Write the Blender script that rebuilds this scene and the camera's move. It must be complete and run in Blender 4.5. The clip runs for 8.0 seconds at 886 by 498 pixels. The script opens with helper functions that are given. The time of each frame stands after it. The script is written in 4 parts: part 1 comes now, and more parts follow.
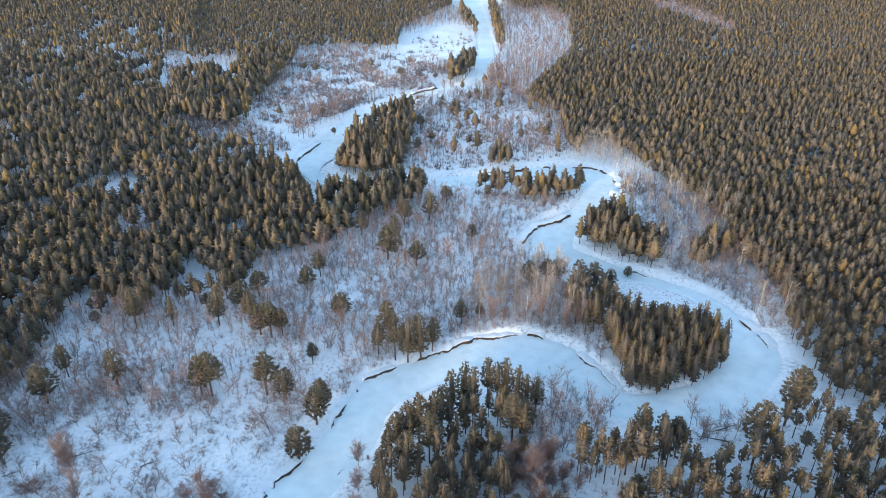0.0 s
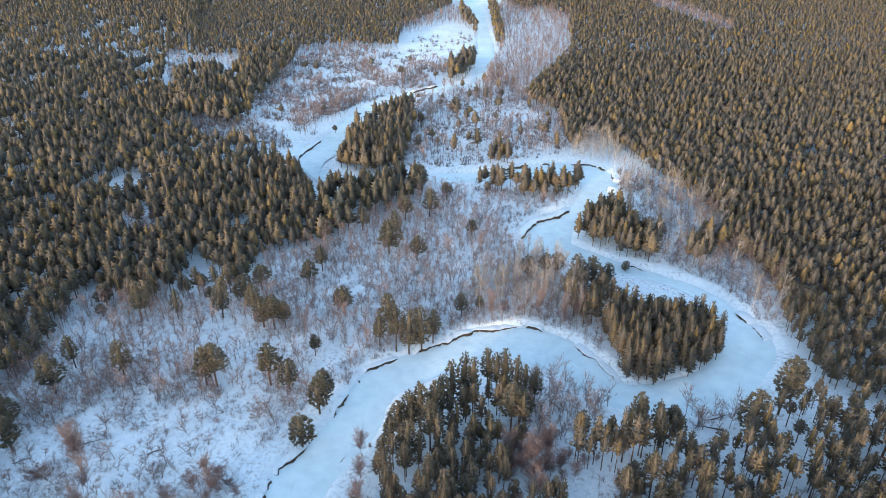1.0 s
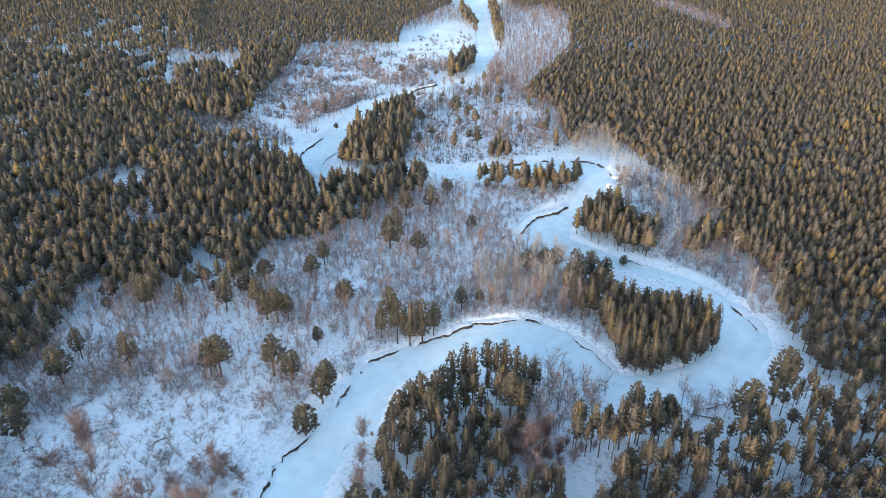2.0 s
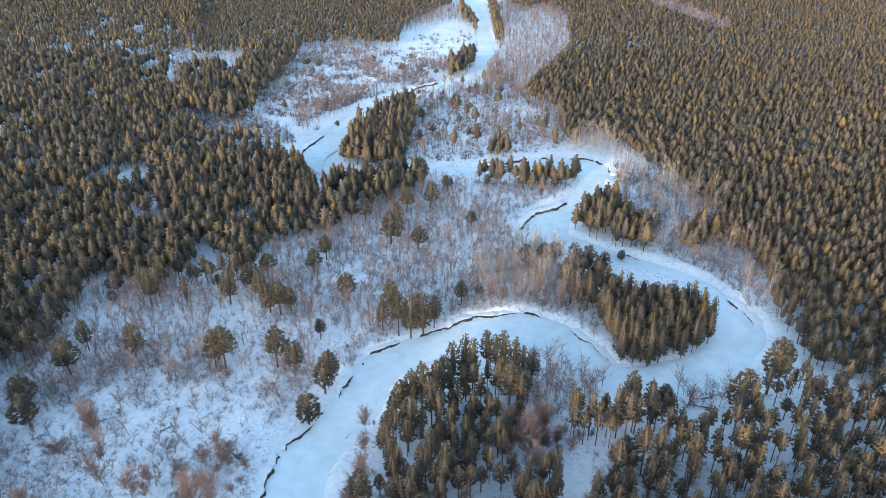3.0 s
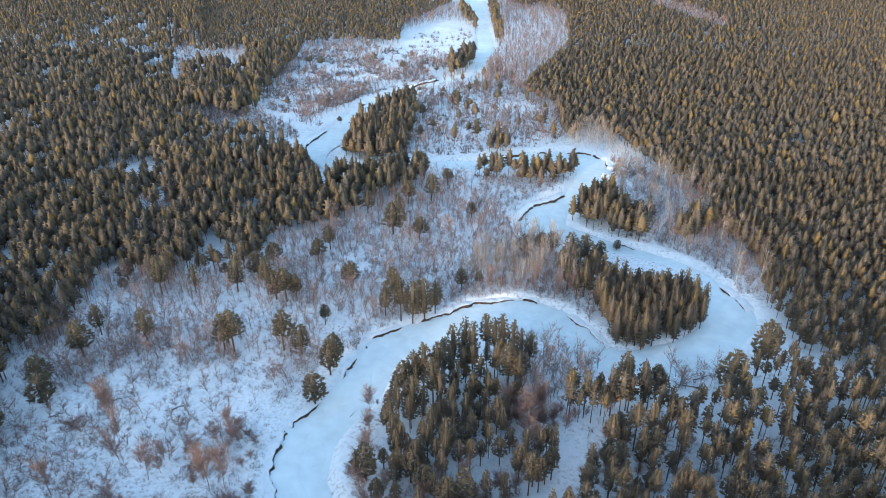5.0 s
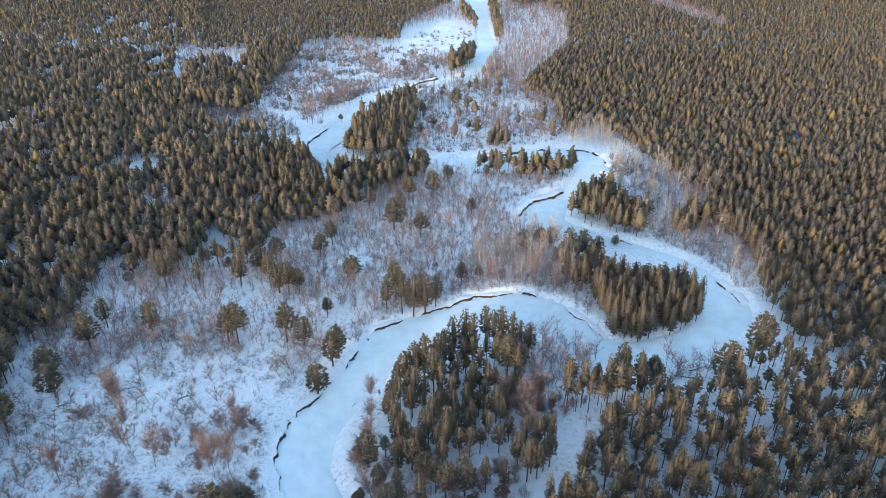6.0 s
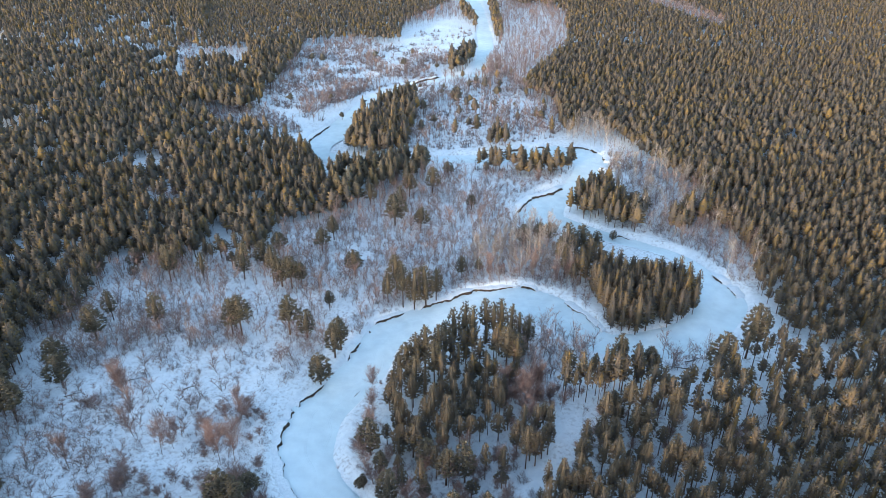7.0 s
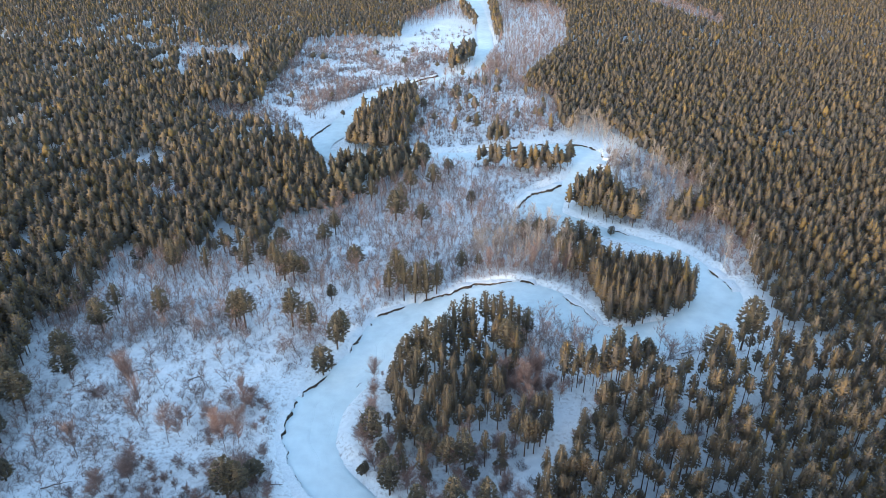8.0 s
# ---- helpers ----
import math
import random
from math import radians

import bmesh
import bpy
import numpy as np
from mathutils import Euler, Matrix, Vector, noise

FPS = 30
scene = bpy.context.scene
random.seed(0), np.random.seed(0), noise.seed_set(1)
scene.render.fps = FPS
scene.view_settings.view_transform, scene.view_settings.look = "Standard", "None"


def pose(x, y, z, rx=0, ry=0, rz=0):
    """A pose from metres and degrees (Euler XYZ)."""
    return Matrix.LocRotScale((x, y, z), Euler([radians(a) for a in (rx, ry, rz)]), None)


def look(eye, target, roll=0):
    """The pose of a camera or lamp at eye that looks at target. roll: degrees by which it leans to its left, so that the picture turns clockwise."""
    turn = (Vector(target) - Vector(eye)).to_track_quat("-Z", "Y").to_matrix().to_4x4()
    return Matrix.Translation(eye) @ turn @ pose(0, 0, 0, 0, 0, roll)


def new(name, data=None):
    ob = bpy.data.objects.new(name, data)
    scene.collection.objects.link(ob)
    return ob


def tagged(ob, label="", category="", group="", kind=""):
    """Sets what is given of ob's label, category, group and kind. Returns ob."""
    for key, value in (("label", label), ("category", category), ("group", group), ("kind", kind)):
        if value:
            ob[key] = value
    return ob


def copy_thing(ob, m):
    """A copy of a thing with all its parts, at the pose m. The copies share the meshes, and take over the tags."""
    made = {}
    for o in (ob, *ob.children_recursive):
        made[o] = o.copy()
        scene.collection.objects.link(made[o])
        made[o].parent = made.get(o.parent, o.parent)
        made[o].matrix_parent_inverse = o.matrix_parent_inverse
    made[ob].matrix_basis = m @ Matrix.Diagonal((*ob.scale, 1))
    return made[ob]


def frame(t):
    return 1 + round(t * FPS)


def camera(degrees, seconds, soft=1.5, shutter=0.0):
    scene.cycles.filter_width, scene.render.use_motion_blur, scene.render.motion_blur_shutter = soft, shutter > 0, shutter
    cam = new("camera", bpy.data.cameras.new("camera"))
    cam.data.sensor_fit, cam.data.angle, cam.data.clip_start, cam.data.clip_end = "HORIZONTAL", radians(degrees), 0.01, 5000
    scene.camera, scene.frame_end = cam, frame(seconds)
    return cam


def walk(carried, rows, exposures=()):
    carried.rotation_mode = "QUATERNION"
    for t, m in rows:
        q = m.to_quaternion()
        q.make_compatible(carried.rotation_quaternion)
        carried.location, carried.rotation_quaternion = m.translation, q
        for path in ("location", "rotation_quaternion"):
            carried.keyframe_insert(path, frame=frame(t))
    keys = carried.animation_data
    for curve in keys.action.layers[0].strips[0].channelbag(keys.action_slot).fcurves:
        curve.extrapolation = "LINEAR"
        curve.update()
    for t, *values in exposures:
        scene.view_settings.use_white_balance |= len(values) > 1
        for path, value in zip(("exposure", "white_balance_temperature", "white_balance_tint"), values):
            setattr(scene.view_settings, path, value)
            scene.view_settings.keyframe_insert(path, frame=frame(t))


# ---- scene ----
# ---- the camera: a drone that backs away, level and without turning ----
EYE, PITCH, SPEED, DRIFT = 150.0, 28.67, 4.77, 1.79
cam = camera(66.0, 8.0, soft=0.78)
way = (-SPEED * math.sin(radians(DRIFT)), -SPEED * math.cos(radians(DRIFT)))
walk(cam, [(t, pose(way[0] * t, way[1] * t, EYE, 90 - PITCH, 0, 0)) for t in (0, 1, 2, 3, 4, 5, 6, 7, 8)])

# ---- light: a low sun behind the camera, most of the snow in the shade of the woods ----
SUN_HEIGHT, SUN_FROM = 8.5, 216.0   # degrees over the horizon; compass bearing, north is +y
world = bpy.data.worlds.new("sky")
scene.world = world
world.use_nodes = True
sky = world.node_tree.nodes.new("ShaderNodeTexSky")
sky.sky_type, sky.sun_disc = "NISHITA", False
sky.sun_elevation, sky.sun_rotation = radians(SUN_HEIGHT), radians(SUN_FROM)
sky.air_density, sky.dust_density, sky.ozone_density = 1.0, 0.9, 1.45
world.node_tree.nodes["Background"].inputs["Strength"].default_value = 0.15
world.node_tree.links.new(sky.outputs[0], world.node_tree.nodes["Background"].inputs["Color"])
sun = new("sun", bpy.data.lights.new("sun", "SUN"))
sun.data.energy, sun.data.angle, sun.data.color = 0.78, radians(3.0), (1.0, 0.84, 0.66)
b, e = radians(SUN_FROM), radians(SUN_HEIGHT)
sun.matrix_world = look((300 * math.sin(b) * math.cos(e), 300 * math.cos(b) * math.cos(e), 300 * math.sin(e)), (0, 0, 0))
scene.view_settings.exposure = 2.57

# ---- materials ----
def material(name, rough=0.9):
    m = bpy.data.materials.new(name)
    m.use_nodes = True
    nt = m.node_tree
    bsdf = nt.nodes["Principled BSDF"]
    bsdf.inputs["Roughness"].default_value = rough
    bsdf.inputs["Specular IOR Level"].default_value = 0.2
    return m, nt, bsdf


def add(nt, kind, **values):
    n = nt.nodes.new(kind)
    for k, v in values.items():
        n.inputs[k].default_value = v
    return n


def ramp(nt, source, stops):
    n = nt.nodes.new("ShaderNodeValToRGB")
    el = n.color_ramp.elements
    while len(el) < len(stops):
        el.new(0.5)
    for q, (place, colour) in zip(el, stops):
        q.position, q.color = place, (*colour, 1)
    nt.links.new(source, n.inputs[0])
    return n.outputs[0]


def noise_at(nt, scale, detail=4.0, stretch=(1, 1, 1)):
    g = nt.nodes.new("ShaderNodeNewGeometry")
    mp = add(nt, "ShaderNodeMapping", Scale=stretch)
    nt.links.new(g.outputs["Position"], mp.inputs[0])
    n = add(nt, "ShaderNodeTexNoise", Scale=scale, Detail=detail)
    nt.links.new(mp.outputs[0], n.inputs["Vector"])
    return n.outputs["Fac"]


def mixed(nt, fac, a, b, mode="MIX"):
    n = nt.nodes.new("ShaderNodeMix")
    n.data_type, n.blend_type = "RGBA", mode
    for sock, v in ((n.inputs[0], fac), (n.inputs[6], a), (n.inputs[7], b)):
        if isinstance(v, (int, float)):
            sock.default_value = v
        elif isinstance(v, tuple):
            sock.default_value = (*v, 1)
        else:
            nt.links.new(v, sock)
    return n.outputs[2]


def bumped(nt, bsdf, height, strength, distance):
    b = add(nt, "ShaderNodeBump", Strength=strength, Distance=distance)
    nt.links.new(height, b.inputs["Height"])
    nt.links.new(b.outputs[0], bsdf.inputs["Normal"])


def snow_material(name, litter, scale, low=(0.61, 0.645, 0.67), high=(0.73, 0.755, 0.775)):
    """Wind-packed snow; litter: how far needles, grass tips and twig dust grey it."""
    m, nt, bsdf = material(name, 0.75)
    broad = ramp(nt, noise_at(nt, 0.035, 5), [(0.3, low), (0.7, high)])
    fine = ramp(nt, noise_at(nt, scale, 6), [(0.3, (0.82, 0.83, 0.85)), (0.65, (1, 1, 1))])
    colour = mixed(nt, 0.75, broad, fine, "MULTIPLY")
    if litter:
        spots = ramp(nt, noise_at(nt, 0.9, 8), [(0.5, (0, 0, 0)), (0.66, (1, 1, 1))])
        patch = ramp(nt, noise_at(nt, 0.06, 4), [(0.42, (0, 0, 0)), (0.62, (1, 1, 1))])
        mask = mixed(nt, 1.0, spots, patch, "MULTIPLY")
        half = mixed(nt, litter, (0, 0, 0), mask)
        colour = mixed(nt, half, colour, (0.24, 0.21, 0.2))
    nt.links.new(colour, bsdf.inputs["Base Color"])
    bumped(nt, bsdf, noise_at(nt, scale, 6), 0.6, 0.5)
    return m


def leaf_material(name, stops, patch):
    """Twigs or needles: every tuft has a shade of its own, every tree a tone."""
    m, nt, bsdf = material(name, 0.85)
    g = nt.nodes.new("ShaderNodeNewGeometry")
    colour = ramp(nt, g.outputs["Random Per Island"], stops)
    tone = ramp(nt, noise_at(nt, patch, 2), [(0.3, (0.66, 0.7, 0.7)), (0.7, (1.22, 1.14, 1.02))])
    base = mixed(nt, 1.0, colour, tone, "MULTIPLY")
    nt.links.new(base, bsdf.inputs["Base Color"])
    glow = nt.nodes.new("ShaderNodeBsdfTranslucent")     # thin sprays let some light through
    nt.links.new(base, glow.inputs["Color"])
    both = add(nt, "ShaderNodeMixShader", Fac=0.5)
    nt.links.new(bsdf.outputs[0], both.inputs[1])
    nt.links.new(glow.outputs[0], both.inputs[2])
    nt.links.new(both.outputs[0], nt.nodes["Material Output"].inputs[0])
    return m


def bark_material(name, low, high, scale, stretch):
    m, nt, bsdf = material(name, 0.9)
    colour = ramp(nt, noise_at(nt, scale, 6, stretch), [(0.35, low), (0.62, high)])
    nt.links.new(colour, bsdf.inputs["Base Color"])
    bumped(nt, bsdf, noise_at(nt, scale * 2, 5, stretch), 0.6, 0.05)
    return m


SNOW = snow_material("meadow_snow", 0.72, 0.5)
ICE = snow_material("river_snow", 0.0, 0.22, (0.52, 0.61, 0.635), (0.66, 0.735, 0.755))     # bluish ice under thin snow
LIP = snow_material("lip_snow", 0.1, 1.2)
NEEDLES = leaf_material("pine_needles", [(0.0, (0.152, 0.137, 0.137)), (0.5, (0.182, 0.154, 0.133)), (0.85, (0.222, 0.166, 0.102)), (1.0, (0.268, 0.19, 0.086))], 0.16)
DARK_NEEDLES = leaf_material("dark_pine_needles", [(0.0, (0.138, 0.126, 0.116)), (0.6, (0.168, 0.143, 0.114)), (0.95, (0.205, 0.16, 0.095)), (1.0, (0.3, 0.28, 0.26))], 0.2)
PINE_BARK = bark_material("pine_bark", (0.045, 0.034, 0.029), (0.145, 0.088, 0.058), 3.0, (1, 1, 0.25))
BIRCH_BARK = bark_material("birch_bark", (0.15, 0.122, 0.118), (0.38, 0.325, 0.295), 2.0, (1, 1, 3.0))
PALE_BARK = bark_material("pale_birch_bark", (0.26, 0.23, 0.21), (0.68, 0.63, 0.57), 1.6, (1, 1, 3.0))
TWIGS = leaf_material("bare_twigs", [(0.0, (0.15, 0.104, 0.108)), (0.5, (0.28, 0.193, 0.188)), (1.0, (0.45, 0.315, 0.278))], 0.12)
PALE_TWIGS = leaf_material("pale_birch_twigs", [(0.0, (0.2, 0.16, 0.155)), (0.5, (0.33, 0.268, 0.25)), (1.0, (0.48, 0.4, 0.36))], 0.12)
SHRUB = leaf_material("shrub_twigs", [(0.0, (0.15, 0.118, 0.126)), (0.6, (0.245, 0.19, 0.192)), (1.0, (0.36, 0.28, 0.262))], 0.2)
SOIL = bark_material("bank_soil", (0.026, 0.02, 0.017), (0.11, 0.08, 0.06), 1.6, (1, 1, 2.2))
DEADWOOD = bark_material("dead_wood", (0.05, 0.042, 0.038), (0.16, 0.135, 0.12), 3.0, (1, 1, 1))

# ---- the plan, in metres: x east, y north, z = 0 on the river ----
# the two banks of the frozen river, from the south upstream
LEFT_0 = [(-27.9, 79.3), (-38.3, 93.5), (-47.3, 107.3), (-50.7, 118.8), (-51.4, 130.3), (-46.3, 139.7), (-36.9, 155.3), (-31.6, 170.6), (-26.7,
    181.9), (-15.6, 189.2), (-1.8, 197.6), (13.8, 205.8), (30.8, 208.0), (44.4, 201.0), (54.0, 187.1), (61.2, 174.4), (76.4, 176.7), (90.8, 183.1),
    (99.9, 195.0), (104.4, 205.8), (105.2, 220.7), (100.4, 233.2), (89.3, 240.6), (73.6, 248.8), (58.6, 259.3), (40.8, 266.9), (35.7, 279.2), (44.1,
    294.9)]
LEFT_1 = [(59.4, 305.4), (75.4, 331.3), (77.9, 350.3), (66.6, 362.6), (51.5, 358.4), (33.1, 347.9), (11.2, 346.4), (-13.7, 344.8), (-40.6, 335.0),
    (-58.8, 335.0), (-77.2, 362.6), (-88.7, 380.0), (-80.3, 411.0), (-70.8, 447.7), (-59.0, 482.0), (-36.2, 510.4), (-15.3, 535.3), (7.4, 551.9),
    (23.6, 555.3), (28.6, 595.7), (35.4, 655.2), (37.2, 717.9), (39.4, 792.3), (37.8, 881.8), (29.0, 967.9), (13.4, 1070.8), (-13.0, 1196.2)]
RIGHT_0 = [(-9.0, 79.3), (-19.5, 91.9), (-30.2, 104.0), (-33.4, 112.9), (-32.9, 124.6), (-30.9, 132.5), (-20.3, 151.1), (-18.1, 162.7), (-12.2,
    172.8), (-3.0, 178.4), (7.0, 184.9), (16.6, 189.2), (27.6, 187.1), (37.5, 181.0), (45.4, 171.7), (55.3, 162.7), (73.0, 159.4), (92.2, 163.7),
    (112.8, 181.9), (119.9, 195.6), (116.7, 209.4), (110.2, 229.9), (95.5, 245.5), (80.1, 255.9), (69.2, 265.4), (59.9, 274.9), (60.5, 286.0), (65.7,
    297.9)]
RIGHT_1 = [(74.7, 311.9), (92.1, 338.7), (96.7, 358.4), (84.7, 372.9), (54.9, 372.9), (34.4, 364.2), (10.0, 360.9), (-15.7, 357.6), (-45.5, 352.7),
    (-68.9, 360.9), (-70.9, 378.2), (-66.7, 391.2), (-62.8, 414.1), (-57.0, 444.1), (-46.8, 472.7), (-28.0, 501.6), (-10.1, 526.4), (14.9, 541.3),
    (29.3, 546.8), (40.4, 592.4), (46.1, 643.3), (48.8, 705.2), (51.0, 791.4), (48.4, 894.5), (39.9, 994.2), (28.9, 1088.0), (10.4, 1217.3)]
# the pine woods
RIGHT_FOREST = [(363, 1496), (103, 1397), (78, 960), (104, 880), (122, 905), (150, 835), (138, 770), (118, 644), (82, 555), (61, 496), (82, 464), (76, 397), (85, 394), (95, 417), (111,
    385), (122, 340), (131, 311), (135, 296), (130, 275), (134, 243), (132, 220), (126, 198), (127, 187), (127, 168), (149, 158), (313, 245), (1510,
    1496)]
LEFT_FOREST = [(-1381, 1397), (-499, 1397), (-236, 637), (-258, 665), (-254, 629), (-222, 530), (-205, 500), (-187, 460), (-178, 444), (-154, 407),
    (-138, 387), (-121, 348), (-81, 340), (-71, 328), (-65, 307), (-50, 295), (-48, 279), (-55, 270), (-78, 262), (-82, 247), (-82, 228), (-86, 218),
    (-109, 228), (-114, 212), (-135, 225), (-146, 226), (-143, 213), (-140, 192), (-141, 176), (-177, 153), (-305, 245)]
LEFT_GROVE = [(-220, 559), (-217, 584), (-184, 577), (-169, 592), (-152, 555), (-140, 493), (-132, 448), (-140, 433), (-154, 456), (-169, 448), (-189,
    473), (-206, 513)]
EDGE_GROVE = [(-195, 655), (-139, 655), (-134, 616), (-137, 582), (-135, 507), (-147, 523), (-171, 582)]
PLANTATION = [(-230, 629), (-499, 1397), (17, 1397), (12, 923), (-31, 799), (-46, 743), (-45, 674), (-102, 684), (-139, 669), (-139, 642)]
BANK_STRIP_A = [(23, 923), (38, 776), (37, 718), (31, 755), (20, 826)]
BANK_STRIP_B = [(33, 644), (27, 596), (14, 555), (3, 547), (5, 592), (24, 646)]
BANK_STRIP_C = [(58, 930), (56, 800), (51, 672), (59, 668), (66, 780), (70, 930)]
MID_STRIP = [(-37, 460), (-22, 479), (-19, 430), (-23, 371), (-26, 350), (-42, 346), (-55, 339), (-65, 353), (-61, 380), (-57, 419)]
MID_SCATTER = [(-61, 331), (-26, 346), (-7, 335), (-18, 311), (-34, 298), (-46, 283), (-51, 280), (-61, 301)]
CHANNEL_WOOD = [(-140, 398), (-127, 404), (-112, 387), (-89, 364), (-76, 340), (-74, 325), (-124, 341)]
BANK_NECK = [(-66, 318), (-61, 333), (-40, 333), (-24, 341), (-10, 343), (-4, 335), (-20, 328), (-45, 318)]
PENINSULA = [(15, 326), (20, 345), (36, 342), (75, 342), (72, 328), (51, 319), (35, 330)]
BANK_GROVE = [(26, 366), (41, 371), (42, 382), (29, 380)]
POOL_GROVE = [(61, 275), (68, 286), (79, 307), (89, 307), (89, 286), (102, 272), (90, 254), (76, 258), (67, 265)]
EAST_PAIR = [(103, 251), (111, 252), (128, 264), (133, 275), (119, 272)]
ISLAND = [(58, 205), (60, 192), (60, 177), (67, 174), (80, 176), (95, 185), (101, 197), (98, 204), (91, 208), (79, 213), (66, 216)]
ISLAND_ARM = [(51, 235), (67, 233), (66, 219), (58, 204), (50, 209), (47, 220)]
NEAR_GROVE = [(-19, 145), (-11, 154), (2, 161), (13, 167), (23, 158), (27, 153), (20, 136), (19, 123), (19, 119), (12, 115), (0, 114), (-10, 115), (-15, 119), (-19, 134)]
NEAR_GROVE_FOOT = [(-22, 124), (-16, 125), (-8, 120), (-7, 111), (-15, 110)]
GROVE_SKIRT = [(-19, 115), (-11, 117), (0, 112), (16, 108), (20, 115), (17, 100), (1, 93), (-15, 96)]
GROVE_B = [(20, 112), (23, 106), (29, 112), (34, 118), (31, 124), (24, 121)]
GROVE_C = [(25, 94), (26, 100), (34, 102), (35, 94), (30, 79), (21, 79)]
GROVE_D = [(35, 134), (48, 132), (53, 141), (40, 145)]
GROVE_E = [(49, 136), (67, 139), (71, 149), (59, 152)]
SOUTH_WOOD = [(38, 111), (51, 130), (70, 139), (85, 139), (96, 154), (113, 167), (120, 164), (97, 136), (88, 108), (84, 73), (29, 73)]
SOUTH_FOREST = [(115, 157), (121, 154), (137, 154), (181, 154), (155, 73), (84, 73), (90, 108), (102, 136)]
SOUTH_WEST_FOREST = [(-178, 182), (-162, 178), (-149, 160), (-136, 130), (-138, 125), (-127, 98), (-173, 98), (-248, 167)]
# the bare birch and willow woods
W_MID = [(-48, 275), (-25, 324), (5, 331), (19, 311), (31, 286), (32, 270), (50, 254), (49, 228), (58, 205), (47, 205), (31, 212), (10, 209), (-9,
    198), (-28, 189), (-45, 192), (-75, 220), (-77, 254)]
W_BIRCH = [(8, 214), (16, 245), (36, 254), (51, 245), (57, 207), (45, 205), (31, 214)]
W_WEST = [(-150, 220), (-80, 236), (-45, 192), (-41, 168), (-70, 168), (-111, 158), (-132, 149), (-153, 174)]
W_MEADOW = [(-173, 182), (-123, 194), (-87, 186), (-42, 171), (-45, 147), (-55, 139), (-54, 120), (-48, 90), (-41, 73), (-125, 73)]
W_EAST = [(102, 371), (120, 335), (143, 298), (140, 270), (143, 236), (128, 209), (120, 209), (115, 232), (100, 250), (83, 259), (103, 275), (90,
    298)]
W_FAR = [(-31, 371), (-26, 490), (-13, 521), (14, 537), (27, 545), (48, 612), (65, 493), (84, 454), (76, 389), (45, 376), (25, 371), (-1, 363)]
W_BAND = [(66, 900), (102, 965), (152, 850), (140, 790), (118, 637), (77, 555), (61, 500), (43, 539), (29, 542), (54, 655)]
W_NORTH = [(-152, 555), (-141, 665), (-103, 689), (-71, 679), (-50, 655), (8, 602), (3, 555), (-41, 517), (-62, 486), (-75, 446), (-88, 415), (-133,
    466)]
W_NOOK = [(-286, 719), (-265, 711), (-239, 637), (-216, 548), (-231, 566)]
W_NOOK_EAST = [(-227, 630), (-193, 648), (-176, 594), (-210, 575)]
SPARSE_WOOD = [(-450, 754), (-435, 855), (-320, 819), (-213, 515), (-242, 435), (-304, 472)]
W_BRINK = [(-32, 171), (-27, 183), (-16, 190), (-2, 199), (13, 207), (31, 210), (45, 203), (54, 189), (60, 193), (50, 210), (33, 220), (10, 217), (-8, 207), (-24, 197), (-36, 186), (-40, 173)]
W_SHOAL = [(-100, 432), (-94, 444), (-76, 470), (-61, 491), (-64, 516), (-85, 505), (-109, 478)]
W_DELL = [(-148, 277), (-132, 277), (-130, 289), (-146, 292)]
OPEN_SNOW = [(54, 465, 13), (-66, 548, 12), (-84, 544, 8), (-96, 503, 10), (-45, 580, 10), (-4, 565, 9), (-109, 440, 10), (-84, 440, 9), (-71, 512, 6), (-98, 465, 7)]
W_SEDGE = [(-139, 460), (-104, 419), (-93, 394), (-126, 394), (-154, 407), (-181, 444), (-174, 451), (-153, 451)]
W_GLADE = [(31, 174), (49, 173), (54, 162), (38, 149), (32, 130), (18, 130), (20, 158)]
W_SPIT = [(74, 157), (88, 163), (94, 157), (87, 150), (74, 152)]
W_RIM = [(74, 387), (93, 407), (108, 380), (100, 361), (85, 374)]
W_PENINSULA = [(17, 335), (72, 335), (62, 311), (43, 301), (34, 286), (19, 311)]
W_STRIP = [(268, 954), (289, 936), (313, 862), (314, 755), (297, 726), (286, 809), (263, 882)]
W_TOP = [(-48, 755), (-32, 809), (12, 910), (22, 902), (29, 786), (10, 809), (-15, 786), (-36, 749)]
W_GLEBE = [(-56, 655), (-38, 732), (28, 761), (34, 679), (8, 608), (-43, 629)]
W_ISLE = [(59, 189), (60, 173), (77, 173), (97, 185), (104, 202), (99, 205), (94, 189), (79, 179), (67, 177)]
W_SHORE = [(-29, 147), (-20, 154), (-21, 136), (-25, 120), (-28, 113), (-24, 100), (-17, 90), (-13, 73), (23, 73), (24, 104), (15, 113), (-15, 111)]
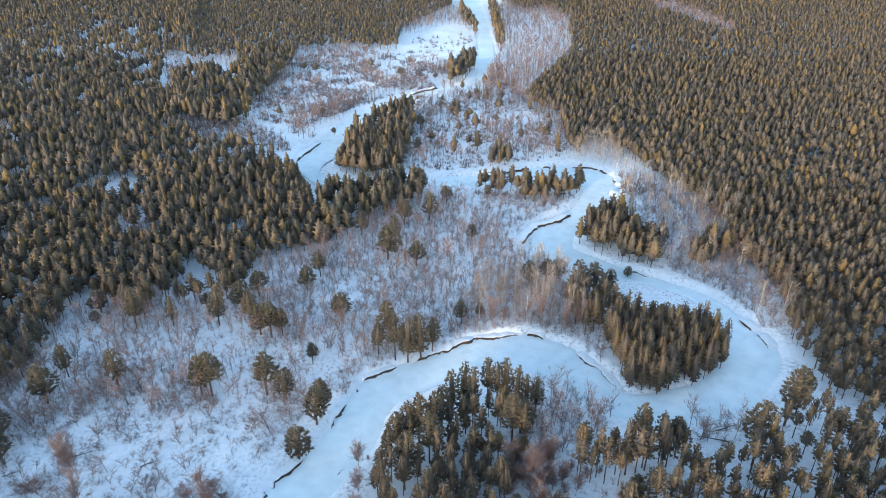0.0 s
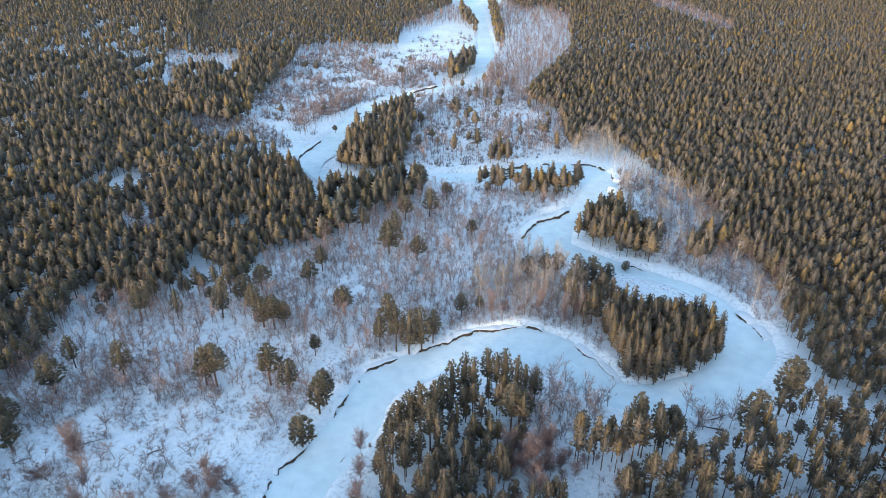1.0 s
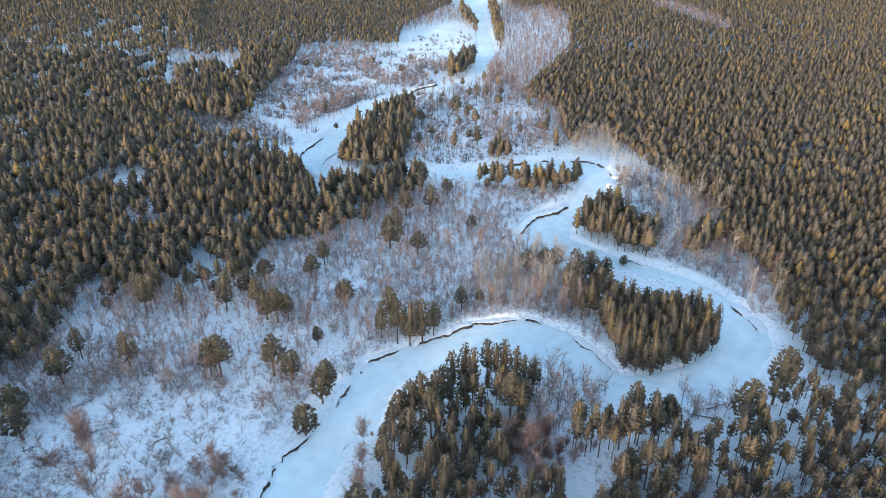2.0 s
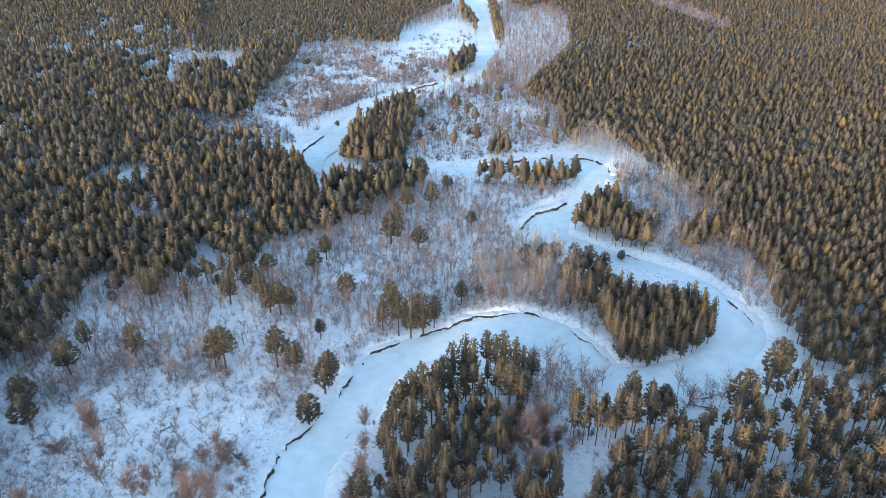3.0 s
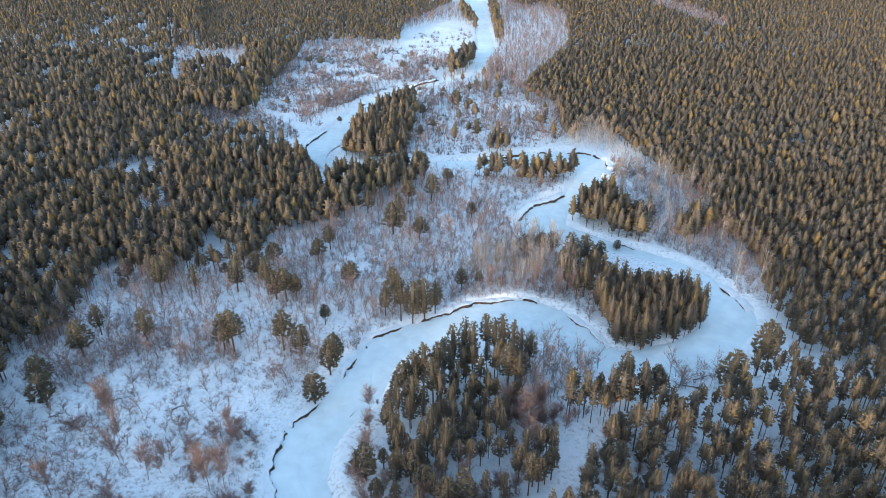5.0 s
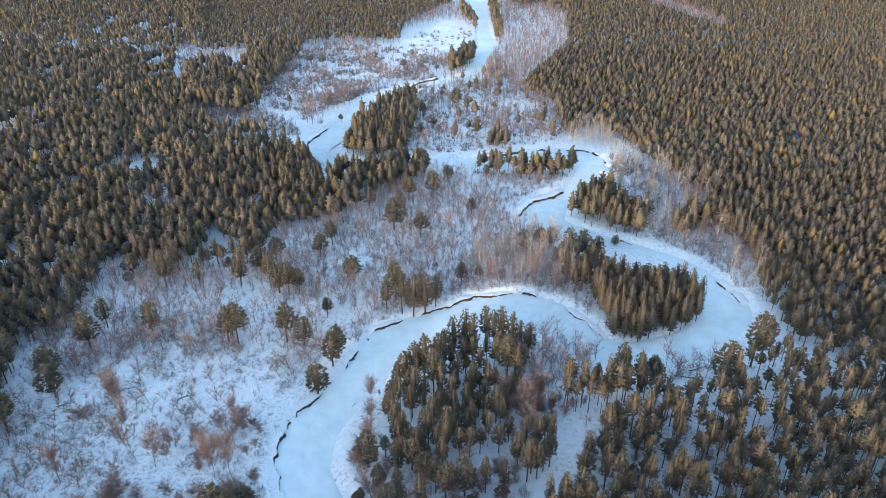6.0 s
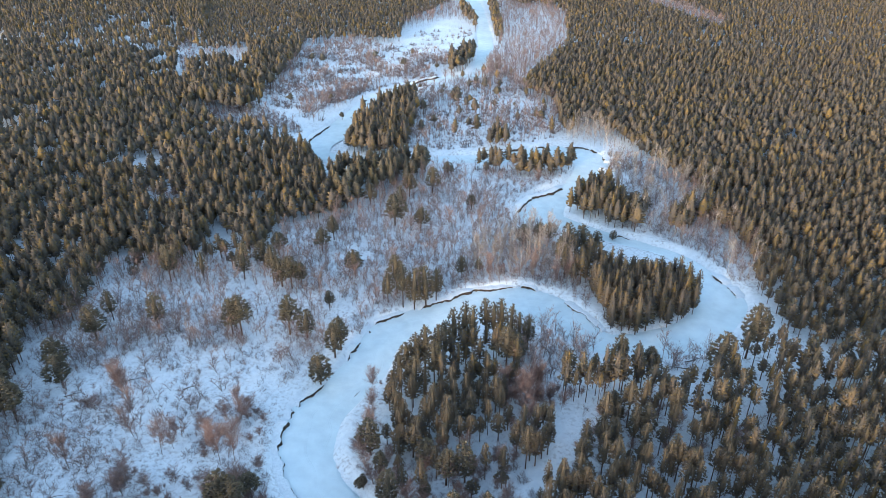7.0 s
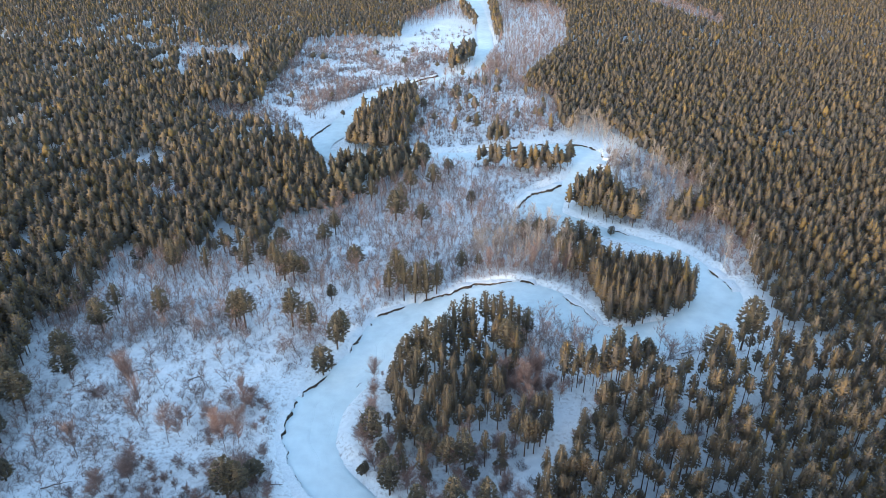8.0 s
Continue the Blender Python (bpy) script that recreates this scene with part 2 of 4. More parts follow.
# single trees: x, y, height, crown radius
MEADOW_PINES = [(-126.4, 167.9, 15.4, 3.6), (-107.2, 176.1, 15.6, 2.8), (-126.2, 181.3, 14.0, 2.1), (-78.4, 172.2, 15.7, 3.0), (-74.9, 171.7, 17.5,
    3.5), (-57.4, 172.5, 17.3, 3.3), (-50.7, 170.6, 12.1, 2.8), (-38.9, 158.9, 15.1, 3.0), (-37.4, 163.2, 14.6, 3.0), (-42.0, 145.6, 14.0, 3.3),
    (-45.1, 188.6, 9.2, 1.8), (-126.1, 142.2, 14.2, 3.3), (-145.4, 210.5, 7.7, 2.6), (-130.3, 212.3, 6.2, 1.7), (-143.9, 197.6, 9.2, 3.7), (-132.0,
    151.1, 13.3, 3.4), (-132.1, 219.9, 10.4, 3.1), (-132.7, 126.4, 17.0, 3.9), (-142.4, 135.8, 16.2, 3.7), (-133.2, 112.9, 11.2, 2.7), (-123.0, 97.8,
    8.3, 2.5)]
BANK_PINES = [(-78.4, 222.6, 12.5, 3.5), (-71.2, 208.7, 17.5, 2.7), (-67.0, 205.1, 13.7, 3.1), (-62.7, 203.7, 15.4, 3.5), (-58.7, 204.4, 12.5, 2.5),
    (-74.0, 232.0, 11.9, 3.4), (-55.3, 236.2, 12.1, 3.0), (-51.6, 246.9, 12.6, 2.6), (-38.3, 215.3, 12.0, 3.2), (-22.8, 193.7, 13.6, 2.4), (-19.7,
    201.0, 18.1, 3.1), (-16.7, 191.1, 19.6, 2.6), (-12.3, 191.1, 19.6, 2.8), (-7.8, 192.7, 20.1, 3.0), (-3.8, 196.6, 15.9, 2.4), (-84.1, 211.6, 16.9,
    3.0), (-100.8, 210.5, 13.9, 2.1), (-113.9, 208.7, 17.5, 3.0)]
MID_PINES = [(-24.2, 261.8, 16.8, 4.5), (-11.6, 256.4, 12.3, 3.2), (-6.7, 301.0, 15.2, 3.3), (-18.7, 296.7, 13.3, 3.3), (1.8, 320.0, 9.9, 2.9),
    (-11.8, 335.0, 14.6, 3.6), (6.9, 213.1, 11.0, 2.1), (13.8, 215.3, 8.3, 1.5), (13.4, 280.4, 8.8, 2.1), (-22.1, 280.4, 13.2, 2.4), (-38.5, 286.0,
    11.9, 2.7), (35.7, 242.8, 10.1, 3.1), (42.7, 242.8, 11.7, 2.6), (47.8, 245.1, 10.4, 2.9), (55.1, 236.2, 14.7, 3.2), (61.4, 235.4, 13.9, 3.2),
    (67.3, 236.2, 10.7, 2.5), (78.6, 249.7, 5.6, 2.2), (57.4, 147.7, 18.9, 2.3), (68.1, 148.8, 12.8, 2.7), (105.0, 158.2, 23.1, 3.5), (110.7, 163.2,
    18.0, 2.5), (91.6, 148.8, 18.6, 3.7), (23.4, 154.6, 13.4, 4.1)]
FAR_PINES = [(-113.1, 459.9, 8.9, 3.2), (-84.5, 466.2, 7.3, 4.0), (-71.5, 430.4, 6.2, 2.2), (-64.1, 601.7, 9.8, 5.5), (-35.0, 569.5, 10.4, 5.2),
    (-6.6, 564.1, 7.0, 4.2), (-29.9, 615.9, 8.0, 2.0), (39.5, 472.7, 11.1, 2.8), (51.2, 456.2, 4.0, 1.6), (18.1, 459.9, 8.1, 2.8), (-14.7, 436.0,
    11.6, 3.0), (6.0, 458.0, 13.0, 2.6), (10.4, 462.0, 14.0, 2.7), (8.8, 452.0, 12.0, 2.4), (-137.1, 500.1, 14.9, 4.2), (-119.5, 591.9, 9.7, 5.9), (-108.2, 582.3, 11.0, 4.8), (-16.9, 643.9, 3.1, 1.6),
    (21.3, 398.9, 12.8, 2.8), (-6.8, 406.9, 9.6, 2.8), (-113.4, 346.4, 16.0, 2.9), (-88.4, 346.4, 14.5, 2.8)]
FRONT_PINES = [(-22.2, 112.5, 13.1, 3.0), (-24.4, 101.5, 4.4, 1.6), (-18.1, 103.6, 11.0, 1.8), (-15.8, 93.8, 13.9, 2.6), (-12.0, 98.2, 10.8, 1.4),
    (-6.0, 106.6, 12.3, 2.5), (-0.2, 101.5, 13.9, 2.7), (5.0, 102.3, 15.8, 2.6), (-23.0, 100.9, 6.0, 1.0), (-59.6, 91.9, 14.8, 3.2), (-55.8, 91.0,
    14.6, 2.8), (-53.2, 97.4, 8.7, 2.7), (51.6, 125.1, 11.5, 2.1), (54.6, 115.3, 14.5, 2.2), (58.6, 117.6, 15.6, 2.4), (45.7, 117.6, 10.2, 1.7), (1.2,
    83.6, 17.6, 2.7), (-7.7, 82.8, 15.6, 2.4), (10.1, 84.5, 16.7, 2.4), (-5.7, 95.8, 8.7, 1.4)]
GROVE_PINES = [(-7.1, 151.1, 19.7, 2.7), (-13.4, 148.3, 14.1, 2.7), (-10.0, 150.6, 16.9, 2.4), (-2.7, 152.2, 19.1, 2.6), (6.5, 164.5, 20.3, 2.3),
    (9.3, 162.7, 20.2, 2.1), (14.1, 166.6, 20.3, 2.3), (16.9, 165.3, 19.4, 2.2), (19.6, 165.8, 20.3, 2.3), (22.6, 162.7, 20.2, 2.1), (25.8, 162.7,
    16.7, 2.0), (29.1, 164.0, 14.6, 2.0), (2.8, 161.2, 19.7, 2.5), (-0.3, 156.3, 17.4, 2.4), (20.5, 151.1, 18.6, 3.0), (-3.9, 143.3, 19.4, 2.6),
    (-15.3, 142.2, 15.2, 2.4), (-10.2, 138.0, 17.1, 2.6)]
BARE_TREES = [(-96.9, 126.4, 27.6, 0.0), (-104.0, 139.0, 16.1, 3.2), (-105.0, 138.6, 14.1, 3.4), (-107.7, 107.3, 16.3, 3.3), (-110.8, 131.6, 8.2,
    4.0), (-65.6, 110.6, 19.6, 3.7), (-61.4, 110.6, 17.5, 3.4), (-67.9, 112.9, 19.7, 2.7), (-94.4, 120.1, 12.4, 2.8), (-83.2, 112.9, 15.5, 3.4),
    (-81.3, 120.1, 6.9, 2.1), (-64.1, 127.7, 16.0, 2.2), (-130.6, 218.0, 9.1, 3.9), (45.1, 205.1, 16.2, 2.1), (18.2, 208.7, 21.1, 2.5), (36.8, 214.2,
    18.9, 1.9), (49.9, 208.7, 22.3, 1.9), (50.2, 310.6, 9.4, 2.3)]
# fallen trunks: x, y, length, bearing, thickness
FALLEN = [(85.7, 151.1, 9, 165, 0.5), (83.1, 155.8, 7, 20, 0.4), (-31.1, 138.6, 5, 60, 0.3), (29.6, 95.8, 6, 100, 0.3), (-50.6, 96.2, 5, 5, 0.35), (-112.0, 94.8, 8, 20, 0.35), (117.2, 208.0, 6, -50, 0.4), (-67.8, 229.9, 4, 30, 0.3), (-108.7, 144.4, 6, 20, 0.35), (-101.1, 188.6, 5, 40, 0.3), (-86.6, 141.1, 5, 30, 0.4), (-123.5, 137.2, 5, 25, 0.3)]

# ---- helpers for shapes ----
def part(name, data, parent=None, label=""):
    ob = new(name, data)
    if parent is not None:
        ob.parent = parent
    return tagged(ob, label=label)


def mesh_of(name, verts, faces, materials, slots=None, smooth=False):
    """A mesh of triangles or quads from arrays."""
    verts, faces = np.asarray(verts, dtype=np.float32), np.asarray(faces, dtype=np.int32)
    n, k = faces.shape
    me = bpy.data.meshes.new(name)
    me.vertices.add(len(verts))
    me.vertices.foreach_set("co", verts.ravel())
    me.loops.add(n * k)
    me.loops.foreach_set("vertex_index", faces.ravel())
    me.polygons.add(n)
    me.polygons.foreach_set("loop_start", np.arange(0, n * k, k, dtype=np.int32))
    for m in materials:
        me.materials.append(m)
    if slots is not None:
        me.polygons.foreach_set("material_index", np.asarray(slots, dtype=np.int32))
    if smooth:
        me.polygons.foreach_set("use_smooth", np.ones(n, dtype=bool))
    me.update(calc_edges=True)
    return me


def rough_field(x, y, seed=0):
    """Smooth noise between 0 and 1 on a unit lattice."""
    def at(i, j):
        h = np.sin(i * 127.1 + j * 311.7 + seed * 74.7) * 43758.5453
        return h - np.floor(h)
    i, j = np.floor(x), np.floor(y)
    u, v = x - i, y - j
    u, v = u * u * (3 - 2 * u), v * v * (3 - 2 * v)
    return (at(i, j) * (1 - u) + at(i + 1, j) * u) * (1 - v) + (at(i, j + 1) * (1 - u) + at(i + 1, j + 1) * u) * v


def spline(points, step):
    """A smooth line through the points, at about that step."""
    p = np.array(points, dtype=float)
    p = np.vstack([2 * p[0] - p[1], p, 2 * p[-1] - p[-2]])
    out = []
    for a, b, c, d in zip(p[:-3], p[1:-2], p[2:-1], p[3:]):
        for t in np.linspace(0, 1, step, endpoint=False):
            out.append(0.5 * (2 * b + (c - a) * t + (2 * a - 5 * b + 4 * c - d) * t * t + (3 * b - a - 3 * c + d) * t ** 3))
    out.append(p[-2])
    return np.array(out)


def inside(poly, x, y):
    """Which of the points lie in the polygon."""
    res = np.zeros(len(x), dtype=bool)
    for (ax, ay), (bx, by) in zip(poly, poly[1:] + poly[:1]):
        if ay != by:
            res ^= ((ay > y) != (by > y)) & (x < (bx - ax) * (y - ay) / (by - ay) + ax)
    return res


# ---- the ground and the frozen river ----
STEPS = 12
LEFT_BANK, RIGHT_BANK = spline(LEFT_0 + LEFT_1, STEPS), spline(RIGHT_0 + RIGHT_1, STEPS)
MIDDLE, HALF = (LEFT_BANK + RIGHT_BANK) / 2, np.linalg.norm(LEFT_BANK - RIGHT_BANK, axis=1) / 2


def off_river(x, y):
    """Metres from the river's edge, below zero on the ice."""
    x, y = np.atleast_1d(np.asarray(x, dtype=float)), np.atleast_1d(np.asarray(y, dtype=float))
    out = np.full(len(x), 1e9)
    for k in range(0, len(x), 4000):
        s = slice(k, k + 4000)
        d = np.hypot(x[s, None] - MIDDLE[None, :, 0], y[s, None] - MIDDLE[None, :, 1]) - HALF[None, :]
        out[s] = d.min(axis=1)
    return out


def ground_height(x, y, off=None):
    x, y = np.atleast_1d(np.asarray(x, dtype=float)), np.atleast_1d(np.asarray(y, dtype=float))
    off = off_river(x, y) if off is None else off
    s = np.clip((off + 1.2) / 3.4, 0, 1)
    s = s * s * (3 - 2 * s)
    bumps = 0.9 * rough_field(x / 23, y / 23, 1) + 0.5 * rough_field(x / 8, y / 8, 2) + 0.25 * rough_field(x / 3, y / 3, 3) - 0.8
    swell = np.clip((off - 5) / 60, 0, 1) * 1.2 * (rough_field(x / 90, y / 90, 4) - 0.3)
    return -0.5 + s * (1.9 - np.clip((y - 450) / 150, 0, 1) + 0.8 * bumps + swell)      # lower banks upstream


def graded(lo, hi, step, far_lo, far_hi):
    """Even steps from lo to hi, growing ones out to the far ends."""
    mid = list(np.arange(lo, hi + step, step))
    left, right, d = [mid[0]], [mid[-1]], step
    while left[-1] > far_lo:
        d *= 1.12
        left.append(left[-1] - d)
    d = step
    while right[-1] < far_hi:
        d *= 1.017 if right[-1] < 1100 else 1.2
        right.append(right[-1] + d)
    return np.array(left[:0:-1] + mid + right[1:])


gx = graded(-135, 135, 1.9, -4500, 4500)
gy = graded(80, 270, 1.6, -2500, 4700)
X, Y = np.meshgrid(gx, gy)
nx, ny = len(gx), len(gy)
Z = ground_height(X.ravel(), Y.ravel())
quads = (np.arange(ny - 1)[:, None] * nx + np.arange(nx - 1)[None, :]).ravel()
quads = np.stack([quads, quads + 1, quads + nx + 1, quads + nx], axis=1)
ground = part("ground", mesh_of("ground", np.stack([X.ravel(), Y.ravel(), Z], axis=1), quads, [SNOW], smooth=True))
tagged(ground, "snow-covered forest floor and meadow with low hummocks", "ground", kind="structure")

ACROSS = 17
f = np.linspace(-0.16, 1.16, ACROSS)
rows = LEFT_BANK[:, None, :] * (1 - f[None, :, None]) + RIGHT_BANK[:, None, :] * f[None, :, None]
rx, ry = rows[..., 0].ravel(), rows[..., 1].ravel()
rz = 0.28 * rough_field(rx / 7, ry / 7, 8) + 0.12 * rough_field(rx / 2.5, ry / 2.5, 9) - 0.2
rz -= np.tile(30 * np.clip(np.abs(f - 0.5) - 0.5, 0, 1) ** 2, len(rows)) * (ry < 320)           # the ice dips under the banks
q = (np.arange(len(rows) - 1)[:, None] * ACROSS + np.arange(ACROSS - 1)[None, :]).ravel()
q = np.stack([q, q + ACROSS, q + ACROSS + 1, q + 1], axis=1)
river = part("river", mesh_of("river", np.stack([rx, ry, rz], axis=1), q, [ICE], smooth=True))
tagged(river, "frozen winding river under smooth wind-packed snow", "frozen river", kind="structure")


# low ridges of drifted snow along old tracks on the ice
def drift_ridge(start, stop, across, sway, seed):
    k = np.arange(int(start * STEPS), int(stop * STEPS))
    a = across + sway * (rough_field(k / 9.0, k * 0.0 + seed, 31) - 0.5)
    line = LEFT_BANK[k] * (1 - a[:, None]) + RIGHT_BANK[k] * a[:, None]
    d = np.gradient(line, axis=0)
    side = np.stack([-d[:, 1], d[:, 0]], axis=1) / np.linalg.norm(d, axis=1, keepdims=True)
    high = 0.09 * np.clip(np.minimum(k - k[0], k[-1] - k) / 5, 0, 1) * (0.4 + rough_field(k / 3.0, k * 0.0 + seed, 32))
    base = 0.28 * rough_field(line[:, 0] / 7, line[:, 1] / 7, 8) + 0.12 * rough_field(line[:, 0] / 2.5, line[:, 1] / 2.5, 9) - 0.2
    prof = [(-0.55, -0.06), (-0.25, 0.7), (-0.08, 1.0), (0.1, -0.1), (0.28, 0.8), (0.6, -0.06)]
    v = np.stack([np.column_stack([line + side * o, base + (z * high if z > 0 else z)]) for o, z in prof], axis=1).reshape(-1, 3)
    n = len(prof)
    q = (np.arange(len(k) - 1)[:, None] * n + np.arange(n - 1)[None, :]).ravel()
    part("drift_ridge", mesh_of("drift_ridge", v, np.stack([q, q + n, q + n + 1, q + 1], axis=1), [ICE], smooth=True), river)


for k, (start, stop, across, sway) in enumerate([(1, 9, 0.55, 0.3), (8, 16, 0.42, 0.3), (9, 15.5, 0.55, 0.25), (11, 21, 0.7, 0.3), (16, 21.5, 0.35, 0.3),
                                                 (24, 31, 0.5, 0.3), (27, 32, 0.65, 0.2), (3, 7, 0.75, 0.3)]):
    drift_ridge(start, stop, across, sway, k * 3.7)


# ---- tree shapes ----
def cone_line(points, radii, sides):
    """A tapered round limb along the points."""
    points = np.asarray(points, dtype=float)
    a = np.arange(sides) * 2 * np.pi / sides
    ring = np.stack([np.cos(a), np.sin(a), np.zeros(sides)], axis=1)
    v = np.concatenate([p + ring * r for p, r in zip(points, radii)])
    faces = []
    for k in range(len(points) - 1):
        for i in range(sides):
            j = (i + 1) % sides
            b, c = k * sides, (k + 1) * sides
            faces += [(b + i, b + j, c + j), (b + i, c + j, c + i)]
    return v, np.array(faces)


def slivers(a, b, width, rng):
    """One thin tapering blade from each point of a to that of b."""
    d = b - a
    s = np.cross(d, rng.normal(size=a.shape))
    s /= np.linalg.norm(s, axis=1, keepdims=True) + 1e-9
    w = (np.asarray(width) * np.ones(len(a)))[:, None] / 2
    v = np.stack([a - s * w, a + s * w, b], axis=1).reshape(-1, 3)
    return v, np.arange(len(v)).reshape(-1, 3)


def joined(pieces):
    v, f, n = [], [], 0
    for a, b in pieces:
        v.append(a)
        f.append(b + n)
        n += len(a)
    return np.concatenate(v), np.concatenate(f)


def crown_profile(u, top):
    """How wide a crown is at the height u of its length: fullest low down, rounded to a blunt tip."""
    return 2.5 * (1 - u ** 1.35) ** top * np.clip(0.45 + u / 0.3, 0, 1)


def bud(c, axis, side, across, rng):
    """Lumps of needles: jittered eight-sided bodies round the points c with those half-axes."""
    j = lambda: rng.uniform(0.75, 1.25, (len(c), 1))
    v = np.stack([c + axis * j(), c - axis * 0.55 * j(), c + side * j(), c - side * j(), c + across * j(), c - across * 0.6 * j()], axis=1)
    f = np.array([(0, 2, 4), (0, 4, 3), (0, 3, 5), (0, 5, 2), (1, 4, 2), (1, 3, 4), (1, 5, 3), (1, 2, 5)])
    return v.reshape(-1, 3), (f[None] + (np.arange(len(c)) * 6)[:, None, None]).reshape(-1, 3)


def plume(c, axis, side, across):
    """Coarser sprays: three-sided blunt tips."""
    v = np.stack([c + axis, c + side - axis * 0.5, c - side * 0.5 + across - axis * 0.5, c - side * 0.5 - across - axis * 0.5], axis=1)
    f = np.array([(0, 1, 2), (0, 2, 3), (0, 3, 1)])
    return v.reshape(-1, 3), (f[None] + (np.arange(len(c)) * 4)[:, None, None]).reshape(-1, 3)


def pine_shape(seed, foot, lumps, fringe, size, sides, top=0.7, core=0.7, tiers=5, lobes=8, coarse=False):
    """Trunk and crown of a pine 16 m high with a crown 2.4 m in radius. foot: where the crown begins; top: how blunt it is;
    lumps: bunches of needles on the boughs; fringe: sprays that stick out of each."""
    rng = np.random.default_rng(seed)
    h = 16.0
    bend, lop, tilt = rng.normal(size=2) * 0.3, rng.uniform(0, 2 * np.pi), rng.uniform(0.08, 0.26)
    def stem(z):
        z = np.asarray(z) / h
        return np.stack([bend[0] * z * z, bend[1] * z * z, z * h], axis=-1)
    trunk = [cone_line(stem(np.array([-0.4, 0.4, 5, 10, 15.2]) if sides > 3 else np.array([-0.4, 14.5])),
                       (0.27, 0.21, 0.17, 0.11, 0.03) if sides > 3 else (0.2, 0.06), sides)]
    # boughs in whorls, fullest where the crown is widest
    grid = np.linspace(0, 1, 200)
    weight = np.cumsum(crown_profile(grid, top) + 0.35)
    u = np.interp((np.arange(lumps) + rng.uniform(0.1, 0.9, lumps)) / lumps * weight[-1], weight, grid)
    u[-1] = 0.985
    ang = np.arange(lumps) * 2.39996 + rng.normal(size=lumps) * 0.45
    whorl = 0.93 + 0.16 * (1 - (u * 5.5 + rng.uniform()) % 1)
    wide = crown_profile(u, top) * (1 + tilt * np.cos(ang - lop)) * whorl
    out = np.stack([np.cos(ang), np.sin(ang), np.zeros(lumps)], axis=1)
    root = stem(h * (foot + (0.97 - foot) * u))
    reach = wide * rng.uniform(0.5, 1.0, lumps) ** 0.7
    c = root + out * reach[:, None] + np.array([0, 0, 1.0]) * (rng.normal(size=lumps) * 0.22 + 0.16 * reach)[:, None]
    axis = out * (1 - 0.3 * u)[:, None] + np.array([0, 0, 1.0]) * (0.1 + 0.5 * u ** 2)[:, None] + rng.normal(size=(lumps, 3)) * 0.2
    axis /= np.linalg.norm(axis, axis=1, keepdims=True)
    side = np.cross(axis, np.array([0, 0, 1.0]))
    side /= np.linalg.norm(side, axis=1, keepdims=True) + 1e-6
    across = np.cross(side, axis)
    big = (size * rng.uniform(0.7, 1.3, lumps) * (1 - 0.3 * u))[:, None]
    crown = [plume(c, axis * big * 1.25, side * big * 1.1, across * big * 0.7)] if coarse else [bud(c, axis * big * 1.3, side * big, across * big * 0.5, rng)]
    if fringe:
        b = np.repeat(np.arange(lumps), fringe)
        d = axis[b] + side[b] * rng.normal(size=(len(b), 1)) * 0.75 + across[b] * (rng.normal(size=(len(b), 1)) * 0.3 + 0.2)
        start = c[b] + (side[b] * rng.uniform(-0.8, 0.8, (len(b), 1)) + across[b] * rng.uniform(-0.5, 0.5, (len(b), 1))) * big[b]
        crown.append(slivers(start, start + d * big[b] * rng.uniform(0.9, 1.9, (len(b), 1)), 0.17 * size / 0.55 * rng.uniform(0.7, 1.4, len(b)), rng))
    if sides > 4:
        trunk.append(slivers(root - np.array([0, 0, 0.25]) * reach[:, None], c, 0.1, rng))
        z = h * rng.uniform(foot * 0.55, foot, 7)                    # dead stubs under the crown
        a = rng.uniform(0, 2 * np.pi, 7)
        trunk.append(slivers(stem(z), stem(z) + np.stack([np.cos(a), np.sin(a), -0.1 + 0 * a], axis=1) * rng.uniform(0.4, 1.3, (7, 1)), 0.08, rng))
    # the dense inside of the crown
    m, levels = lobes, np.linspace(0, 1, tiers)
    a = np.arange(m) * 2 * np.pi / m
    heart = []
    for lv in levels:
        rr = crown_profile(lv, top) * core * rng.uniform(0.7, 1.25, m) * (1 + tilt * np.cos(a - lop)) + 0.03
        heart.append(stem(np.full(m, h * (foot + (0.98 - foot) * lv))) + np.stack([np.cos(a) * rr, np.sin(a) * rr, rng.normal(size=m) * 0.4 * (lv < 1)], axis=1))
    hf = [(k * m + i, k * m + (i + 1) % m, k * m + m + (i + 1) % m) for k in range(tiers - 1) for i in range(m)]
    hf += [(k * m + i, k * m + m + (i + 1) % m, k * m + m + i) for k in range(tiers - 1) for i in range(m)]
    return joined(trunk), joined([(np.concatenate(heart), np.array(hf))] + crown)


